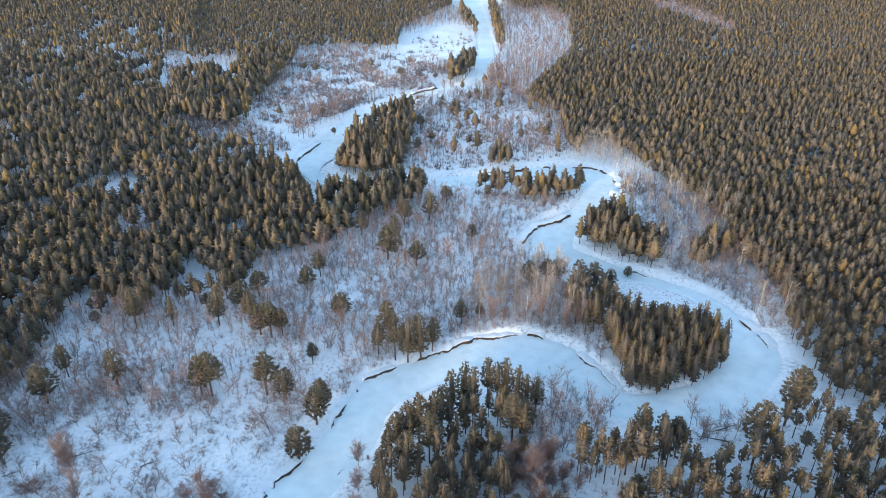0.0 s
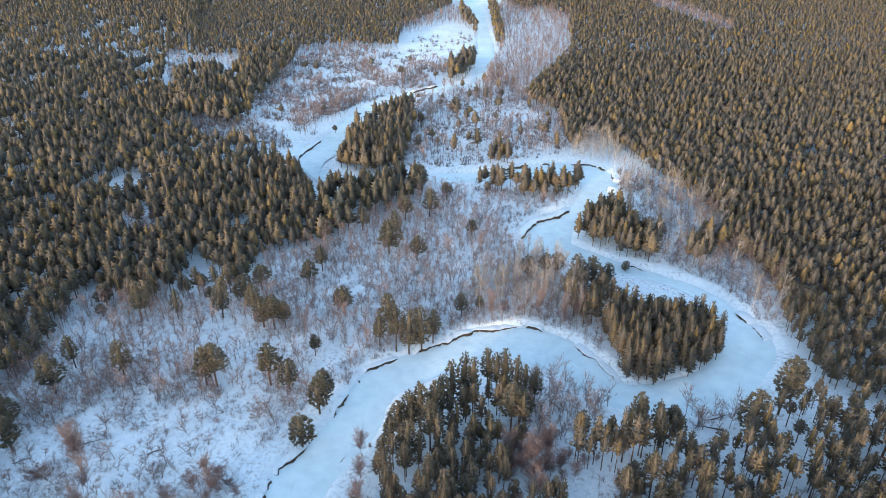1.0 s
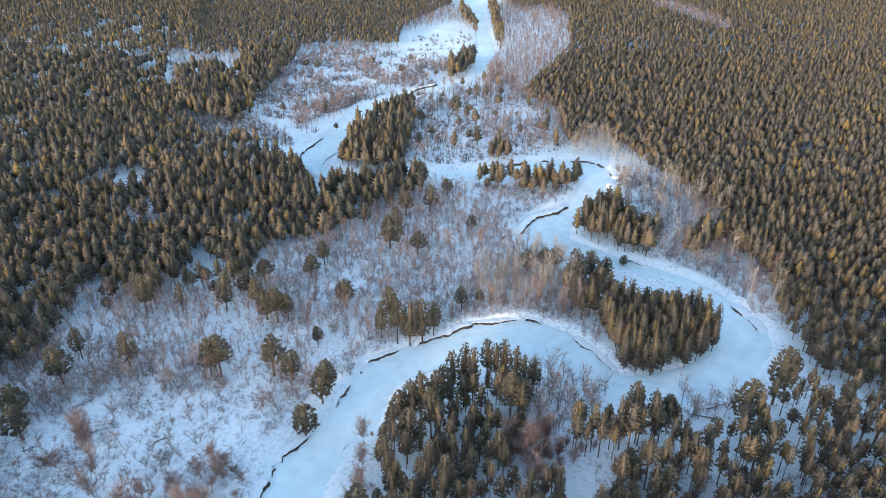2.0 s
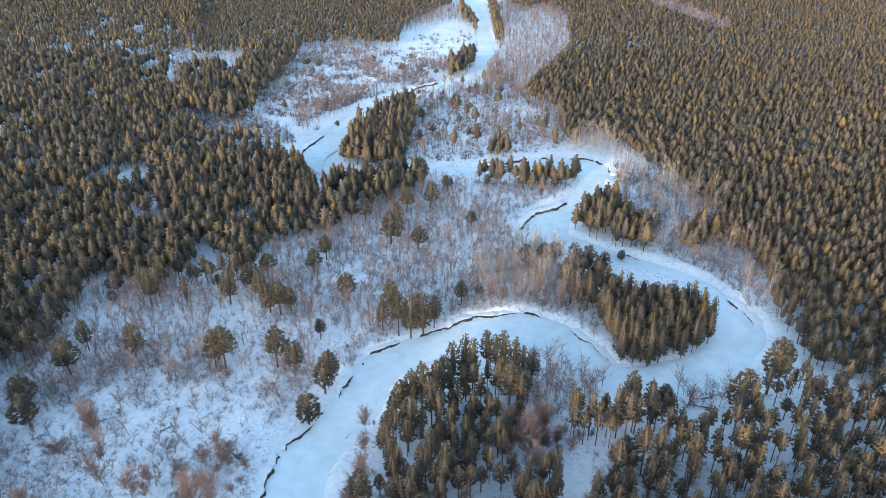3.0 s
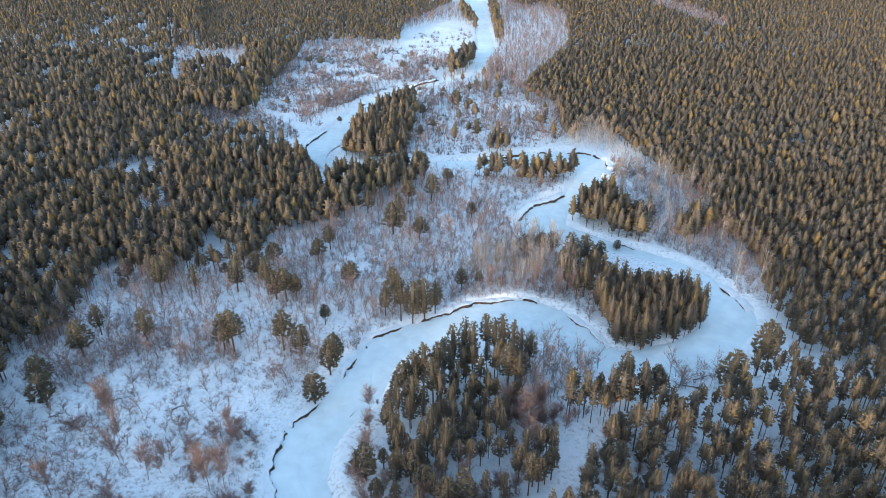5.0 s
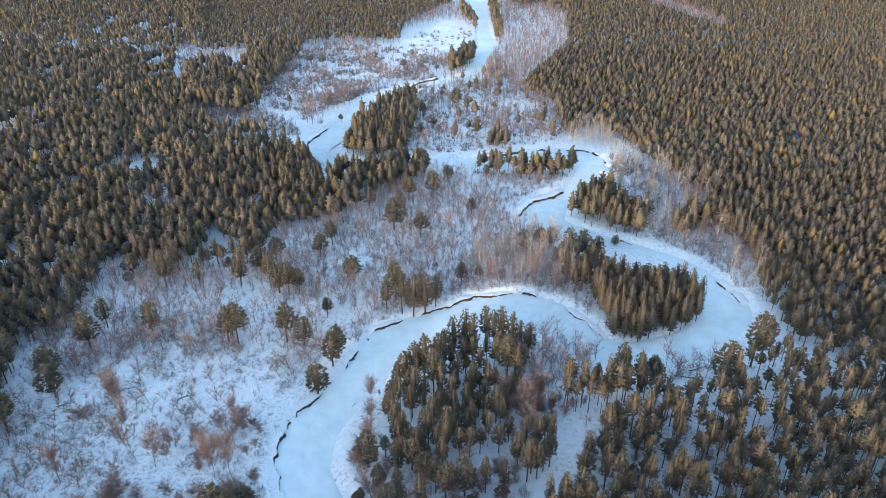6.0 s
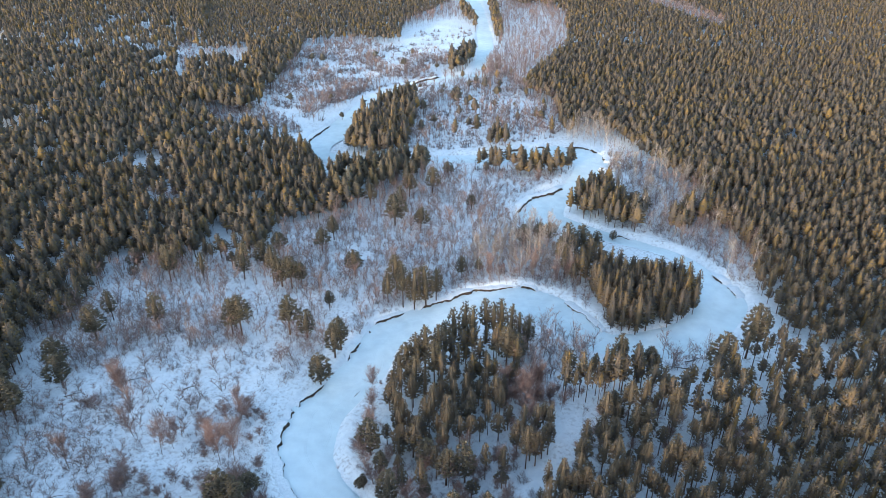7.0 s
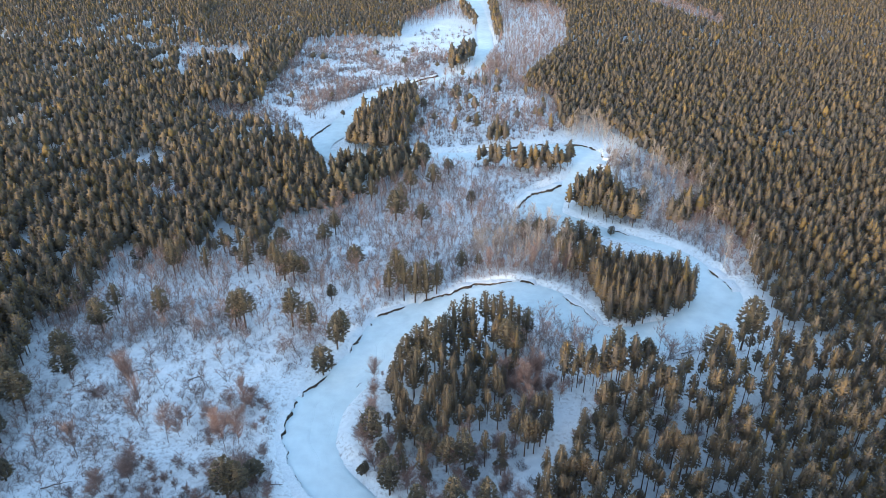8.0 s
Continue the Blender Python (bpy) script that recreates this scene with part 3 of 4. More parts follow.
def bare_shape(seed, branches, twigs, width, sides, stems=1):
    """Stem and twigs of a leafless birch 10 m high, 2 m in radius."""
    rng = np.random.default_rng(seed)
    wood, fine = [], []
    for k in range(stems):
        lean = rng.normal(size=2) * (0.5 if stems == 1 else 1.1)
        h = 9.6 * (1 if k == 0 else rng.uniform(0.6, 0.95))
        def stem(z):
            return np.stack([lean[0] * (z / h) ** 1.3, lean[1] * (z / h) ** 1.3, z], axis=-1)
        zs = np.array([-0.3, 0.0, 0.45, 1.0]) * h
        zs[0] = -0.3
        wood.append(cone_line(np.nan_to_num(stem(np.clip(zs, 0, None)) + np.array([[0, 0, -0.3], [0, 0, 0], [0, 0, 0], [0, 0, 0]])),
                              np.array((0.085, 0.075, 0.045, 0.01)) * (width / 0.05) ** 0.3, sides))
        nb = branches // stems
        z0 = h * rng.uniform(0.25, 0.9, nb)
        ang = rng.uniform(0, 2 * np.pi, nb)
        reach = 1.9 * np.sin(np.pi * np.clip(z0 / h, 0.1, 0.95)) ** 0.6 * rng.uniform(0.45, 1.1, nb)
        root = stem(z0)
        tip = root + np.stack([np.cos(ang) * reach, np.sin(ang) * reach, reach * rng.uniform(0.9, 1.9, nb)], axis=1)
        fine.append(slivers(root, tip, width * 1.6, rng))
        i = rng.integers(0, nb, twigs // stems)
        t = rng.uniform(0.2, 1.0, len(i))[:, None]
        a = root[i] * (1 - t) + tip[i] * t + rng.normal(size=(len(i), 3)) * 0.12
        d = (tip[i] - root[i]) * 0.25 + rng.normal(size=a.shape) * np.array([0.36, 0.36, 0.34]) + np.array([0, 0, 0.34])
        fine.append(slivers(a, a + d, width, rng))
    return joined(wood), joined(fine)


def shrub_shape(seed, stems, twigs, width):
    """A leafless bush 2.4 m high and as wide."""
    rng = np.random.default_rng(seed)
    ang, tilt = rng.uniform(0, 2 * np.pi, stems), rng.uniform(0.1, 1.0, stems)
    root = np.stack([rng.normal(size=stems) * 0.4, rng.normal(size=stems) * 0.4, np.full(stems, -0.15)], axis=1)
    tip = root + np.stack([np.cos(ang) * tilt * 1.1, np.sin(ang) * tilt * 1.1, 2.3 * (1.05 - 0.6 * tilt) * rng.uniform(0.45, 1.1, stems)], axis=1)
    i = rng.integers(0, stems, twigs)
    t = rng.uniform(0.3, 1.0, twigs)[:, None]
    a = root[i] * (1 - t) + tip[i] * t
    d = (tip[i] - root[i]) * 0.12 + rng.normal(size=a.shape) * 0.33 + np.array([0, 0, 0.1])
    return joined([slivers(root, tip, width * 1.3, rng), slivers(a, a + d, width, rng)])


# ---- where the trees stand ----
RNG = np.random.default_rng(7)
GROWN = np.array([(q[0], q[1], q[2], min(q[3] * 1.2, 0.34 * q[2]), 1) for q in MEADOW_PINES + BANK_PINES + MID_PINES + FAR_PINES + FRONT_PINES + GROVE_PINES])


def scatter(poly, spacing, thin=0.0, patch=22.0, edge=1.5, north=1040):
    """Jittered rows of places in the polygon, thinned in patches and off the ice."""
    xs, ys = [q[0] for q in poly], [q[1] for q in poly]
    row = spacing * 0.866
    y = np.arange(max(min(ys), -70), min(max(ys), north), row)
    x = np.arange(max(min(xs), -900), min(max(xs), 900), spacing)
    if len(x) == 0 or len(y) == 0:
        return np.zeros((0, 2))
    gx, gy = np.meshgrid(x, y)
    gx = gx + (np.arange(len(y)) % 2)[:, None] * spacing / 2
    p = np.stack([gx.ravel(), gy.ravel()], axis=1) + RNG.uniform(-0.42, 0.42, (gx.size, 2)) * spacing
    keep = inside(poly, p[:, 0], p[:, 1])
    keep &= (p[:, 1] < 620) | (RNG.random(len(p)) < 0.66)
    # wider on the west: unseen trees out of view there block the low sun
    keep &= np.abs(p[:, 0]) < np.maximum(0.57 * p[:, 1] + 85, np.where(p[:, 0] < 0, 240, 130))
    p = p[keep]
    if thin:
        n = 0.6 * rough_field(p[:, 0] / patch, p[:, 1] / patch, 11) + 0.4 * rough_field(p[:, 0] / patch * 2.7, p[:, 1] / patch * 2.7, 12)
        p = p[n + RNG.uniform(-0.1, 0.1, len(p)) > thin]
    return p[off_river(p[:, 0], p[:, 1]) > edge] if len(p) else p


def clear_of(p, spots):
    """Drops places in the round clearings (x, y, radius)."""
    for x, y, r in spots:
        p = p[np.hypot(p[:, 0] - x, p[:, 1] - y) > r]
    return p


def stand(poly, spacing, height, radius, dark=0, spread=0.16, **more):
    """Rows x, y, height, crown radius, kind for a stand of pines. dark: 1 dark needles, 2 tall bare trunks, 3 crowns almost to the ground."""
    p = clear_of(scatter(poly, spacing, **more), CLEARINGS)
    h = height * np.clip(1 + RNG.normal(size=len(p)) * spread, 0.55, 1.35)
    r = radius * np.clip(1 + RNG.normal(size=len(p)) * 0.18, 0.6, 1.5)
    return np.column_stack([p, h, r, np.full(len(p), dark)])


CLEARINGS = [(-140, 283, 9), (-122, 362, 5), (51, 456, 13), (233, 500, 8), (322, 604, 9), (300, 542, 6), (141, 414, 6), (170, 380, 5), (216, 371, 6), (251, 404, 6), (-294, 629, 8), (-263, 573, 6), (-331, 555, 7), (-236, 530, 7), (-233, 346, 7), (-173, 346, 5), (-199, 275, 7), (-143, 317, 5), (210, 301, 5)]
# unseen pines south of the view, added only to shade the snow and groves
SHADE_BELT = [(-260, 88), (-125, 88), (-118, 60), (25, 66), (30, 74), (150, 74), (240, 90), (240, -70), (-260, -70)]
GLADE_EDGE = [(-208, 503), (-196, 515), (-158, 463), (-140, 455), (-140, 432), (-161, 445), (-184, 454)]
RIDE_EDGE = [(-365, 973), (-331, 973), (-244, 694), (-263, 694)]
STANDS = [
    stand(RIGHT_FOREST, 4.2, 10.5, 2.2, thin=0.15, patch=30),
    stand(LEFT_FOREST, 4.4, 11.5, 2.3, thin=0.26, patch=26),
    stand(LEFT_GROVE, 5.0, 13, 2.4, thin=0.33, patch=15), stand(EDGE_GROVE, 5.0, 13, 2.3),
    stand(PLANTATION, 4.2, 10, 2.1, spread=0.07),
    stand(BANK_STRIP_A, 4.5, 13, 2.6), stand(BANK_STRIP_B, 4.8, 13, 2.7), stand(BANK_STRIP_C, 4.6, 13, 2.6),
    stand(MID_STRIP, 4.6, 14, 2.4), stand(MID_SCATTER, 5.6, 13, 2.4, dark=1), stand(BANK_NECK, 5.2, 12.5, 2.3, edge=0.3), stand(CHANNEL_WOOD, 5.2, 12.5, 2.3, edge=0.5, thin=0.2, patch=12),
    stand(PENINSULA, 5.2, 12, 2.4, spread=0.25, thin=0.25, patch=8), stand(W_FAR, 24, 11, 2.4, spread=0.25), stand(BANK_GROVE, 4.0, 12, 2.0),
    stand(POOL_GROVE, 4.6, 14, 2.4), stand(EAST_PAIR, 4.4, 14.5, 2.4),
    stand(ISLAND, 3.2, 13, 2.0, dark=3, spread=0.12, edge=-1.5), stand(ISLAND_ARM, 3.9, 12, 2.2),
    stand(NEAR_GROVE, 4.5, 12.5, 2.0, thin=0.12, patch=9), stand(NEAR_GROVE_FOOT, 4.3, 12.5, 2.1),
    stand(GROVE_SKIRT, 7.4, 10.5, 1.75, spread=0.3, thin=0.3, patch=9), stand(GROVE_B, 3.6, 13.5, 2.1), stand(GROVE_C, 3.9, 14, 2.0), stand(GROVE_D, 3.6, 14.5, 2.0, dark=2), stand(GROVE_E, 3.9, 14, 2.15),
    stand(SOUTH_WOOD, 4.2, 14, 1.9, dark=2, thin=0.34, patch=10), stand(SOUTH_FOREST, 3.9, 14, 1.9, dark=2, thin=0.22, patch=12),
    stand(SOUTH_WEST_FOREST, 4.6, 15, 2.5), stand(SHADE_BELT, 6.0, 18, 2.6), stand(GLADE_EDGE, 5.4, 14, 2.7), stand(RIDE_EDGE, 6.0, 13, 2.6),
]
STANDS[1] = STANDS[1][~inside(SPARSE_WOOD, STANDS[1][:, 0], STANDS[1][:, 1]) | (rough_field(STANDS[1][:, 0] / 7, STANDS[1][:, 1] / 16, 14) > 0.3)]
for s in STANDS[:2]:                              # the younger edges by the river have slimmer crowns
    s[:, 3] *= np.clip(0.92 + (s[:, 1] - 200) / 900, 0.92, 1.0)
STANDS[0] = STANDS[0][~inside(W_STRIP, STANDS[0][:, 0], STANDS[0][:, 1])]      # a belt of birch in the pines
PINES = np.concatenate([GROWN] + STANDS)
keep = np.ones(len(PINES), dtype=bool)
for q in GROWN:                                   # a grown tree has room round it
    near = np.hypot(PINES[:, 0] - q[0], PINES[:, 1] - q[1]) < q[3] * 0.95
    keep &= ~near | (np.arange(len(PINES)) < len(GROWN))
PINES = PINES[keep]
PINE_Z = ground_height(PINES[:, 0], PINES[:, 1])


def spread_mesh(name, shapes, rows, z, base_h, base_r, materials):
    """All trees of the rows in one mesh: the shapes in turn, each turned, stretched and set on the ground."""
    V, F, S, n = [], [], [], 0
    pick = np.random.default_rng(len(rows)).integers(0, len(shapes), len(rows))
    turn = np.random.default_rng(len(rows) + 1).uniform(0, 2 * np.pi, len(rows))
    for k, pieces in enumerate(shapes):
        i = np.flatnonzero(pick == k)
        if len(i) == 0:
            continue
        v, fc = joined(pieces)
        slot = np.concatenate([np.full(len(b), m) for m, (a, b) in enumerate(pieces)])
        c, s = np.cos(turn[i])[:, None], np.sin(turn[i])[:, None]
        r, h = (rows[i, 3] / base_r)[:, None], (rows[i, 2] / base_h)[:, None]
        x = (v[None, :, 0] * c - v[None, :, 1] * s) * r + rows[i, 0][:, None]
        y = (v[None, :, 0] * s + v[None, :, 1] * c) * r + rows[i, 1][:, None]
        V.append(np.stack([x, y, v[None, :, 2] * h + z[i][:, None]], axis=2).reshape(-1, 3))
        F.append((fc[None] + (n + np.arange(len(i)) * len(v))[:, None, None]).reshape(-1, 3))
        S.append(np.tile(slot, len(i)))
        n += len(i) * len(v)
    return mesh_of(name, np.concatenate(V), np.concatenate(F), materials, np.concatenate(S))


def tree_of(name, pieces, materials, names, label, category, group):
    """A tree as a thing: an empty at its foot that parents its parts."""
    base = new(name)
    for (v, fc), m, n in zip(pieces, materials, names):
        part(n, mesh_of(n, v, fc, [m]), base)
    return tagged(base, label, category, group)


# the pines nearest to the camera's way are things, the rest fill the woods
FINE = [pine_shape(20 + k, 0.28 + 0.035 * k, 140, 9, 0.4, 6, 0.48 + 0.08 * (k % 3), 0.36) for k in range(6)]
TALL = [pine_shape(30 + k, 0.44 + 0.03 * k, 110, 9, 0.4, 6, 0.46 + 0.08 * (k % 3), 0.36) for k in range(5)]
OPEN = [pine_shape(40 + k, 0.24 + 0.05 * k, 170, 9, 0.4, 6, 0.42 + 0.06 * k, 0.34) for k in range(4)]
FULL = [pine_shape(70 + k, 0.1 + 0.05 * k, 170, 9, 0.42, 6, 0.36 + 0.06 * k, 0.4) for k in range(3)]
NEARBY_FULL = [pine_shape(74 + k, 0.1 + 0.05 * k, 96, 2, 0.54, 4, 0.34 + 0.06 * k, 0.5, 4, 6, True) for k in range(4)]
NEARBY = [pine_shape(50 + k, 0.28 + 0.035 * k, 84, 2, 0.52, 4, 0.48 + 0.08 * (k % 3), 0.45, 4, 6, True) for k in range(6)]
NEARBY_TALL = [pine_shape(57 + k, 0.44 + 0.03 * k, 74, 2, 0.5, 4, 0.46 + 0.08 * (k % 3), 0.45, 4, 6, True) for k in range(5)]
MIDDLING = [pine_shape(64 + k, 0.2 + 0.03 * k, 42, 0, 0.84, 3, 0.48 + 0.08 * (k % 3), 0.7, 4, 6, True) for k in range(7)]
COARSE = [pine_shape(80 + k, 0.36 + 0.02 * k, 11, 0, 1.1, 3, 0.4 + 0.06 * (k % 3), 0.8, 4, 6, True) for k in range(8)]
FAINT = [pine_shape(90 + k, 0.42 + 0.02 * k, 4, 0, 1.2, 3, 0.42 + 0.06 * (k % 3), 0.9, 3, 5, True) for k in range(8)]
reach = np.hypot(PINES[:, 0] * 0.8, PINES[:, 1] - 60)
grown = np.arange(len(PINES)) < len(GROWN)
seen = PINES[:, 1] > 84
rank = np.where(grown & (PINES[:, 1] < 360), 0, np.where(seen, reach, 1e6))
order = np.argsort(rank, kind="stable")
single, rest = order[:300], order[300:]
masters = {}
for i in single:
    x, y, h, r, dark = PINES[i]
    is_open = i < len(GROWN) and r / h > 0.15
    shapes = OPEN if is_open else (TALL if dark == 2 else FULL if dark == 3 else FINE)
    k = int(RNG.integers(0, len(shapes)))
    key = (is_open, k, int(dark))
    m = pose(x, y, PINE_Z[i], 0, 0, RNG.uniform(0, 360)) @ Matrix.Diagonal((r / 2.4, r / 2.4, h / 16, 1))
    if key not in masters:
        label = "broad old pine with a dark trunk standing in snow" if is_open else (
            "dark green pine with a bare lower trunk" if dark == 1 else "slender pine with ochre-green needles and bare trunk")
        masters[key] = tree_of("pine_tree", shapes[k], (PINE_BARK, DARK_NEEDLES if dark == 1 else NEEDLES), ("trunk", "crown"),
                               label, "pine tree", "pines in the open" if is_open else "pines of the near woods")
        masters[key].matrix_basis = m
    else:
        copy = copy_thing(masters[key], Matrix.Identity(4))
        copy.matrix_basis = m
# rows south of y = 62 are the unseen pines added for shade
far = (PINES[rest, 1] > 330) & ((PINES[rest, 1] > 400) | (np.abs(PINES[rest, 0]) > 110))
farther, belt, close = PINES[rest, 1] > 620, (PINES[rest, 1] < 62) & (np.abs(PINES[rest, 0]) > 90), (PINES[rest, 1] < 232) & (np.abs(PINES[rest, 0]) < 160)
tall, full = PINES[rest, 4] == 2, PINES[rest, 4] == 3
for name, mask, shapes, label in (("tall_pine_wood", close & ~belt & tall, NEARBY_TALL, "tall pines with ochre-green crowns on long bare trunks"),
                                  ("island_pine_wood", close & full, NEARBY_FULL, "compact stand of pines with ochre-green crowns almost to the snow"),
                                  ("near_pine_wood", close & ~belt & ~tall & ~full & (PINES[rest, 1] > 62), NEARBY, "pine wood with ochre-green crowns on bare dark trunks"),
                                  ("pine_wood", ~far & ~belt & (~close | (PINES[rest, 1] <= 62) & ~tall), MIDDLING, "dense pine wood with ochre-green crowns over snow"),
                                  ("far_pine_wood", far & ~farther | belt, COARSE, "pine forest with dull green-brown crowns over snow"),
                                  ("distant_pine_forest", farther, FAINT, "distant pine forest with dull green-brown crowns")):
    i = rest[mask]
    light = PINES[i, 4] != 1
    for sub, mat in ((light, NEEDLES), (~light, DARK_NEEDLES)):
        if sub.any():
            wood = part(name, spread_mesh(name, shapes, PINES[i[sub]], PINE_Z[i[sub]], 16, 2.4, [PINE_BARK, mat]))
            tagged(wood, label, "pine forest", kind="stuff")


# ---- bare birches and shrubs ----
def bare_stand(poly, spacing, height, radius, **more):
    p = clear_of(scatter(poly, spacing, edge=0.8, **more), OPEN_SNOW)
    h = height * np.clip(np.exp(RNG.normal(size=len(p)) * 0.38), 0.4, 1.7)
    return np.column_stack([p, h, radius * (h / height) * RNG.uniform(0.7, 1.2, len(p))])


W_GAP = [(29, 178), (52, 174), (49, 146), (34, 122), (24, 109), (18, 118), (26, 143)]
W_UNDER = [(47, 143), (98, 137), (99, 118), (80, 103), (33, 103)]
BIRCHES = np.concatenate([np.array([(q[0], q[1], min(q[2], 15), max(q[3] * 0.95, 2.0)) for q in BARE_TREES])] + [
    bare_stand(W_MID, 3.7, 7.0, 1.9, thin=0.32, patch=12), bare_stand(W_WEST, 4.0, 7.0, 1.9, thin=0.25),
    bare_stand(W_MEADOW, 4.8, 4.6, 1.9, thin=0.36, patch=16), bare_stand(W_EAST, 4.0, 6.5, 1.9, thin=0.28, patch=16), bare_stand(W_FAR, 4.4, 8.0, 2.2, thin=0.4, patch=18),
    bare_stand(W_BAND, 4.2, 8.5, 2.3, thin=0.2, patch=20), bare_stand(W_NORTH, 4.4, 7.5, 2.4, thin=0.42, patch=20), bare_stand(W_NOOK, 6.0, 8, 2.2), bare_stand(W_SHOAL, 4.4, 6, 2.0), bare_stand(W_BRINK, 3.6, 5.5, 1.7, thin=0.2, patch=9), bare_stand(W_DELL, 4.0, 7, 2.0), bare_stand(W_NOOK_EAST, 7.0, 7, 2.0), bare_stand(W_SEDGE, 4, 5, 2.0), bare_stand(W_GLADE, 3.8, 8.0, 2.2),
    bare_stand(W_SPIT, 4, 7, 2.0), bare_stand(W_GAP, 4.6, 7.0, 1.8), bare_stand(W_UNDER, 7.0, 5.5, 1.6), bare_stand(W_STRIP, 3.8, 10, 2.6), bare_stand(W_TOP, 4.6, 8, 2.4), bare_stand(W_PENINSULA, 5.5, 5.5, 2.0, thin=0.3, patch=9), bare_stand(W_SHORE, 4.8, 6.0, 1.9, thin=0.3, patch=12)])
SHRUBS = np.concatenate([
    bare_stand(W_MID, 3.0, 2.2, 1.5, thin=0.38, patch=10), bare_stand(W_WEST, 4.2, 1.9, 1.4, thin=0.42, patch=12), bare_stand(W_MEADOW, 2.6, 1.8, 1.5, thin=0.42, patch=12),
    bare_stand(W_EAST, 3.0, 2.4, 1.7, thin=0.36, patch=14), bare_stand(W_FAR, 4.5, 2.4, 1.8, thin=0.35), bare_stand(W_NORTH, 4, 2.8, 2.2, thin=0.46, patch=24), bare_stand(W_NOOK, 5.0, 2.4, 1.9), bare_stand(W_SHOAL, 3.4, 2.4, 1.9), bare_stand(W_BRINK, 2.8, 1.8, 1.4, thin=0.28, patch=8), bare_stand(W_SEDGE, 4, 2.6, 1.9),
    bare_stand(W_GLEBE, 8.0, 2.6, 2.2, thin=0.42), bare_stand(W_ISLE, 2.8, 1.9, 1.3, thin=0.3, patch=8), bare_stand(W_PENINSULA, 3.4, 2.6, 1.9, thin=0.28, patch=9), bare_stand(W_GLADE, 4.5, 2.2, 1.6), bare_stand(W_SPIT, 3, 2.6, 1.7), bare_stand(W_UNDER, 4.5, 1.8, 1.4), bare_stand(W_SHORE, 4.2, 1.8, 1.4, thin=0.38, patch=10)])
BIRCH_Z, SHRUB_Z = ground_height(BIRCHES[:, 0], BIRCHES[:, 1]), ground_height(SHRUBS[:, 0], SHRUBS[:, 1])
FINE_BARE = [bare_shape(120 + k, 64, 1700, 0.04, 5, 1 + k % 3) for k in range(5)]
MID_BARE = [bare_shape(140 + k, 18, 132, 0.082, 3, 1 + k % 3) for k in range(6)]
FAR_BARE = [bare_shape(160 + k, 9, 26, 0.19, 3) for k in range(4)]
FINE_SHRUB = [shrub_shape(180 + k, 30, 260, 0.036) for k in range(4)]
MID_SHRUB = [shrub_shape(185 + k, 13, 56, 0.056) for k in range(4)]
FAR_SHRUB = [shrub_shape(190 + k, 14, 12, 0.18) for k in range(4)]
order = np.argsort(np.hypot(BIRCHES[:, 0] * 0.8, BIRCHES[:, 1] - 60) - 1e4 * (np.arange(len(BIRCHES)) < len(BARE_TREES)), kind="stable")
masters = {}
for n, i in enumerate(order[:260]):
    x, y, h, r = BIRCHES[i]
    k = int(RNG.integers(0, 5))
    m = pose(x, y, BIRCH_Z[i], 0, 0, RNG.uniform(0, 360)) @ Matrix.Diagonal((r / 2, r / 2, h / 10, 1))
    if k not in masters:
        masters[k] = tree_of("birch_tree", FINE_BARE[k], (BIRCH_BARK, TWIGS), ("trunk", "twig_crown"),
                             "leafless birch with pinkish-brown twigs standing in snow", "bare tree", "bare birches")
        masters[k].matrix_basis = m
    else:
        copy_thing(masters[k], Matrix.Identity(4)).matrix_basis = m
i = order[260:]
for name, sub, shapes in (("birch_wood", i[BIRCHES[i, 1] < 330], MID_BARE), ("far_birch_wood", i[BIRCHES[i, 1] >= 330], FAR_BARE)):
    tagged(part(name, spread_mesh(name, shapes, BIRCHES[sub], BIRCH_Z[sub], 10, 2, [BIRCH_BARK, TWIGS])),
           "leafless birch wood with pinkish-grey twigs over snow", "bare trees", kind="stuff")
order = np.argsort(np.hypot(SHRUBS[:, 0] * 0.8, SHRUBS[:, 1] - 60))
for n, i in enumerate(order[:200]):
    x, y, h, r = SHRUBS[i]
    k = n % 4
    if n < 4:
        v, fc = FINE_SHRUB[k]
        masters["shrub", k] = mesh_of("shrub", v, fc, [SHRUB])
    ob = tagged(part("shrub", masters["shrub", k]), "low leafless shrub with dark reddish twigs in snow", "shrub", "meadow shrubs")
    ob.matrix_basis = pose(x, y, SHRUB_Z[i], 0, 0, RNG.uniform(0, 360)) @ Matrix.Diagonal((r / 1.3, r / 1.3, h / 2.4, 1))
i = order[200:]
for name, sub, shapes in (("shrub_thicket", i[SHRUBS[i, 1] < 330], MID_SHRUB), ("far_shrub_thicket", i[SHRUBS[i, 1] >= 330], FAR_SHRUB)):
    tagged(part(name, spread_mesh(name, [[s] for s in shapes], SHRUBS[sub], SHRUB_Z[sub], 2.4, 1.3, [SHRUB])),
           "thicket of low leafless shrubs in snow", "shrubs", kind="stuff")


# groves of pale old birches by the river bends
PALE_BARE = [bare_shape(150 + k, 20, 120, 0.07, 4) for k in range(4)]
for stand_rows in (bare_stand(W_BIRCH, 3.2, 10, 1.6), bare_stand(W_RIM, 3.4, 10, 2.0), bare_stand(W_EAST, 6.0, 10, 2.0, thin=0.3)):
    tagged(part("pale_birch_grove", spread_mesh("pale_birch_grove", PALE_BARE, stand_rows, ground_height(stand_rows[:, 0], stand_rows[:, 1]), 10, 2, [PALE_BARK, PALE_TWIGS])),
           "leafless birch grove with pale whitish trunks over snow", "bare trees", kind="stuff")


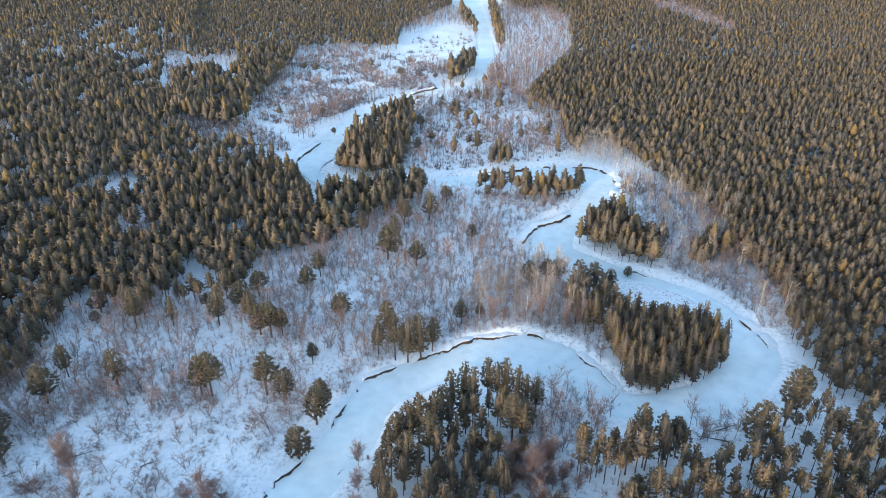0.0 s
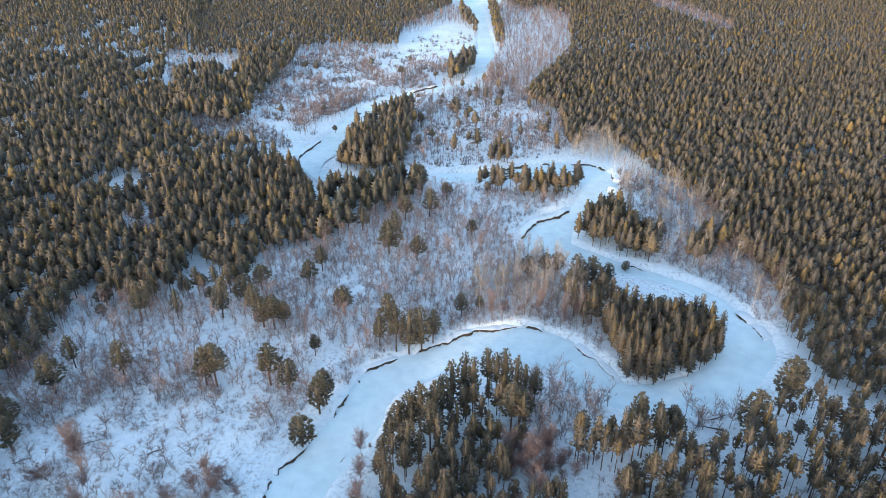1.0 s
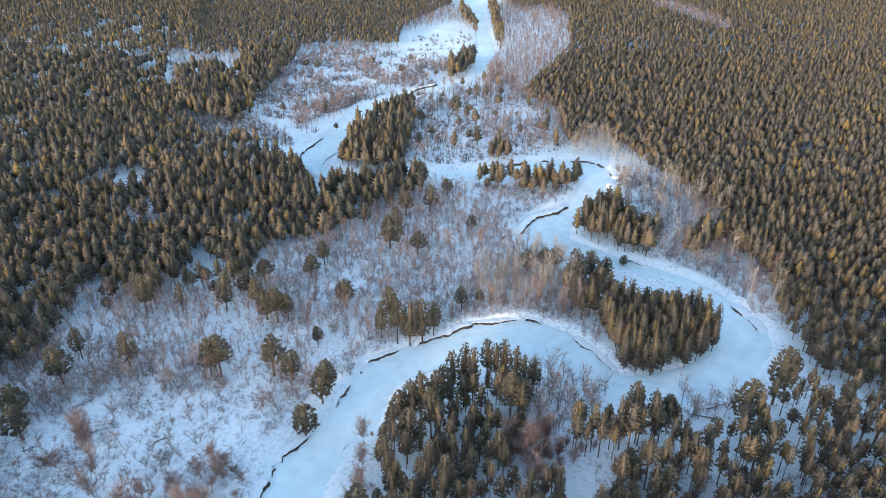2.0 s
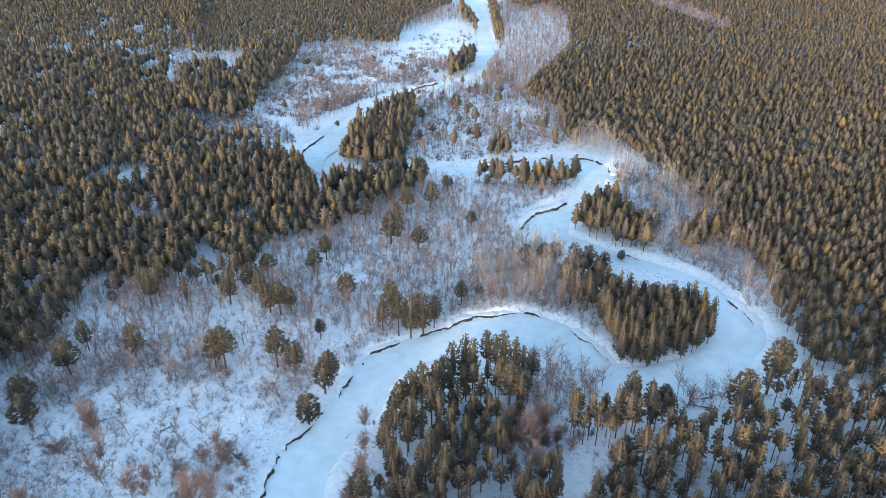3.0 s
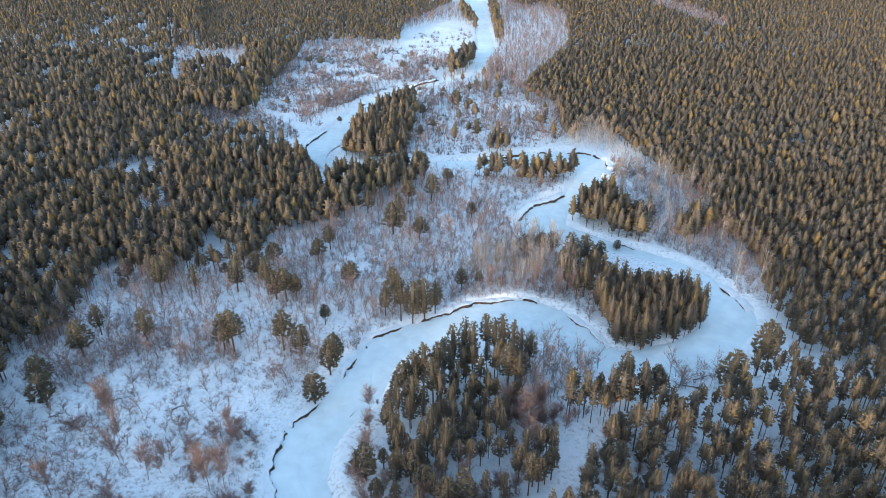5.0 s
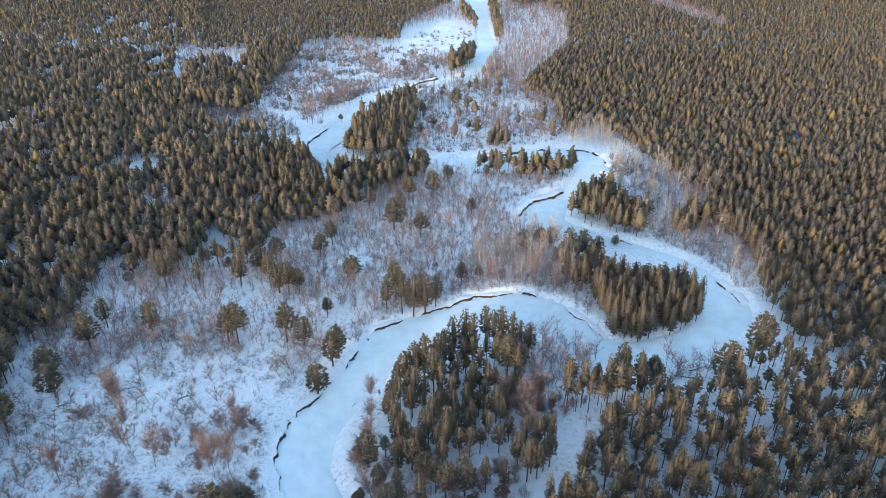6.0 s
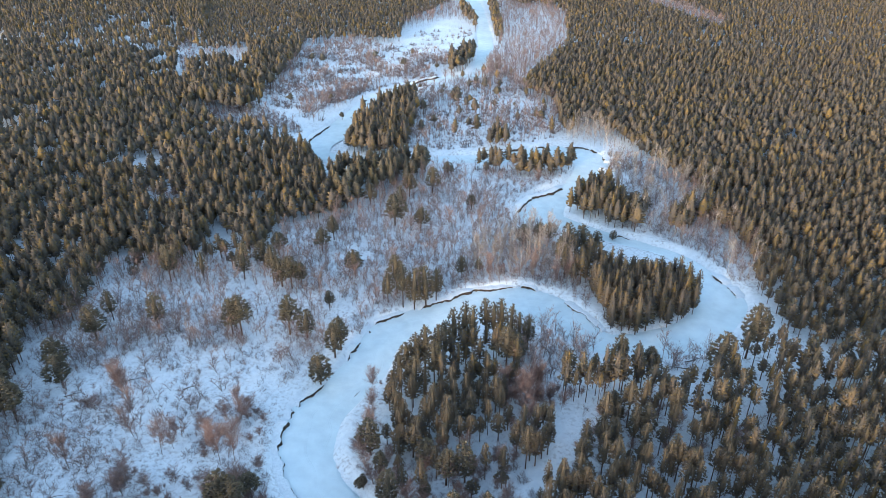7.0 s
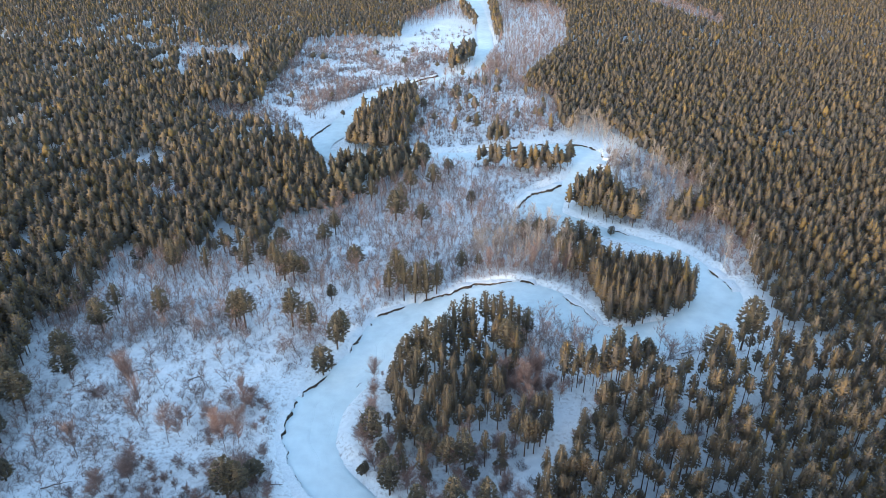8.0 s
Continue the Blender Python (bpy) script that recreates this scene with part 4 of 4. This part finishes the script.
# ---- dry grass that sticks out of the snow ----
GRASS = np.concatenate([bare_stand(w, sp, 0.6, 0.5, thin=0.4, patch=9) for w, sp in ((W_MEADOW, 1.5), (W_MID, 2.2), (W_WEST, 2.2), (W_SHORE, 1.8), (W_EAST, 2.4))])
tagged(part("dry_grass", spread_mesh("dry_grass", [[shrub_shape(200 + k, 6, 2, 0.075)] for k in range(4)], GRASS, ground_height(GRASS[:, 0], GRASS[:, 1]), 2.4, 1.3, [SHRUB])),
       "dry grass tips and weeds sticking out of snow", "dry grass", kind="stuff")


# ---- undercut banks: dark soil under a lip of snow ----
def cut_bank(edge, outward, start, stop, high, broken, seed):
    """The stretch of a bank's line from start to stop (in control points), with its dark face and snowy lip."""
    p = edge[int(start * STEPS):int(stop * STEPS) + 1]
    n = max(int(np.linalg.norm(np.diff(p, axis=0), axis=1).sum() / 0.6), 8)
    t = np.linspace(0, len(p) - 1, n)
    i = np.minimum(t.astype(int), len(p) - 2)
    line = p[i] + (p[i + 1] - p[i]) * (t - i)[:, None]
    d = np.gradient(line, axis=0)
    d /= np.linalg.norm(d, axis=1, keepdims=True)
    side = np.stack([-d[:, 1], d[:, 0]], axis=1) * outward
    s = np.arange(n) * 0.6
    wobble = 1.9 * (rough_field(s / 7, s * 0 + seed, 21) - 0.5) + 1.5 * (rough_field(s / 2.2, s * 0 + seed, 22) - 0.5) - 0.9
    taper = np.clip(np.minimum(np.arange(n), np.arange(n)[::-1]) / 7, 0.03, 1)
    gap = np.clip((rough_field(s / 4.5, s * 0 + seed, 26) - broken) / 0.12, 0.08 if broken > 0.1 else 0.35, 1)
    tall = high * taper * gap * (0.55 + 0.5 * rough_field(s / 6, s * 0 + seed, 23) + 0.35 * rough_field(s / 1.7, s * 0 + seed, 27))
    def strip(profile, mat, name, parent, rough):
        k = len(profile)
        v = []
        for a, z in profile:
            o = a + wobble + rough * (rough_field(s / 1.1, s * 0 + z * 3 + seed, 24) - 0.5)
            v.append(np.column_stack([line + side * o[:, None], -0.25 + (z + 0.25) * tall + 0.12 * rough * (rough_field(s / 0.8, s * 0 + a + seed, 25) - 0.5)]))
        v = np.stack(v, axis=1).reshape(-1, 3)
        q = (np.arange(n - 1)[:, None] * k + np.arange(k - 1)[None, :]).ravel()
        part(name, mesh_of(name, v, np.stack([q, q + k, q + k + 1, q + 1], axis=1), [mat]), parent)
    base = new("cut_bank")
    strip([(-0.7, -0.2), (-0.25, 0.25), (0.2, 0.6), (0.25, 1.0), (-0.1, 1.22)], SOIL, "soil_face", base, 1.4)
    strip([(-0.25, 1.16), (-0.28, 1.25), (0.3, 1.34), (1.6, 1.36), (3.2, 1.2), (4.4, 0.6)], LIP, "snow_lip", base, 0.6)
    return tagged(base, "undercut river bank of dark soil under a snow lip", "river bank", kind="structure")


for k, (edge, outward, start, stop, high, broken) in enumerate([
        (LEFT_BANK, 1, 0.6, 5.7, 0.68, 0.12), (LEFT_BANK, 1, 6.2, 7.0, 0.8, 0.1), (LEFT_BANK, 1, 7.4, 9.2, 0.6, 0.3), (LEFT_BANK, 1, 9.3, 12.7, 0.75, 0.08),
        (LEFT_BANK, 1, 13.2, 15.0, 0.5, 0.4), (LEFT_BANK, 1, 25.6, 28.4, 0.95, 0.05), (RIGHT_BANK, -1, 28.8, 33.8, 0.9, 0.42),
        (RIGHT_BANK, -1, 19.2, 20.6, 0.55, 0.3), (LEFT_BANK, 1, 39.1, 40.2, 0.85, 0.3), (LEFT_BANK, 1, 43.5, 44.5, 1.2, 0.1), (RIGHT_BANK, -1, 22.4, 23.6, 0.5, 0.4)]):
    cut_bank(edge, outward, start, stop, high, broken, k * 5.3)


# ---- fallen logs ----
def fallen_log(x, y, length, bearing, thick, seed):
    rng = np.random.default_rng(seed)
    t = np.linspace(0, 1, 6)
    b = radians(bearing)
    px, py = x + np.cos(b) * t * length, y + np.sin(b) * t * length
    pts = np.stack([t * length, rng.normal(size=6) * 0.12, rng.normal(size=6) * 0.06 + thick * 0.6 + 0.25 * np.sin(t * 2.6)], axis=1)
    a = np.arange(6) * np.pi / 3
    v = np.concatenate([p + np.stack([a * 0, np.cos(a), np.sin(a)], axis=1) * thick * (1.1 - 0.8 * k) / 2 for p, k in zip(pts, t)])
    f4 = [(k * 6 + i, k * 6 + (i + 1) % 6, k * 6 + 6 + (i + 1) % 6) for k in range(5) for i in range(6)]
    f4 += [(k * 6 + i, k * 6 + 6 + (i + 1) % 6, k * 6 + 6 + i) for k in range(5) for i in range(6)]
    root = pts[rng.integers(2, 6, 8)]
    stubs = slivers(root, root + rng.normal(size=(8, 3)) * np.array([0.6, 0.9, 0.5]) + np.array([0.5, 0, 0.4]), 0.12, rng)
    ob = part("fallen_log", mesh_of("fallen_log", *joined([(v, np.array(f4)), stubs]), [DEADWOOD]))
    ob.matrix_basis = pose(x, y, float(ground_height(x, y)[0]), 0, 0, bearing)
    return tagged(ob, "dark fallen tree trunk with broken branches half in snow", "fallen log", "fallen logs")


for k, (x, y, length, bearing, thick) in enumerate(FALLEN):
    fallen_log(x, y, length, bearing, thick, 300 + k)
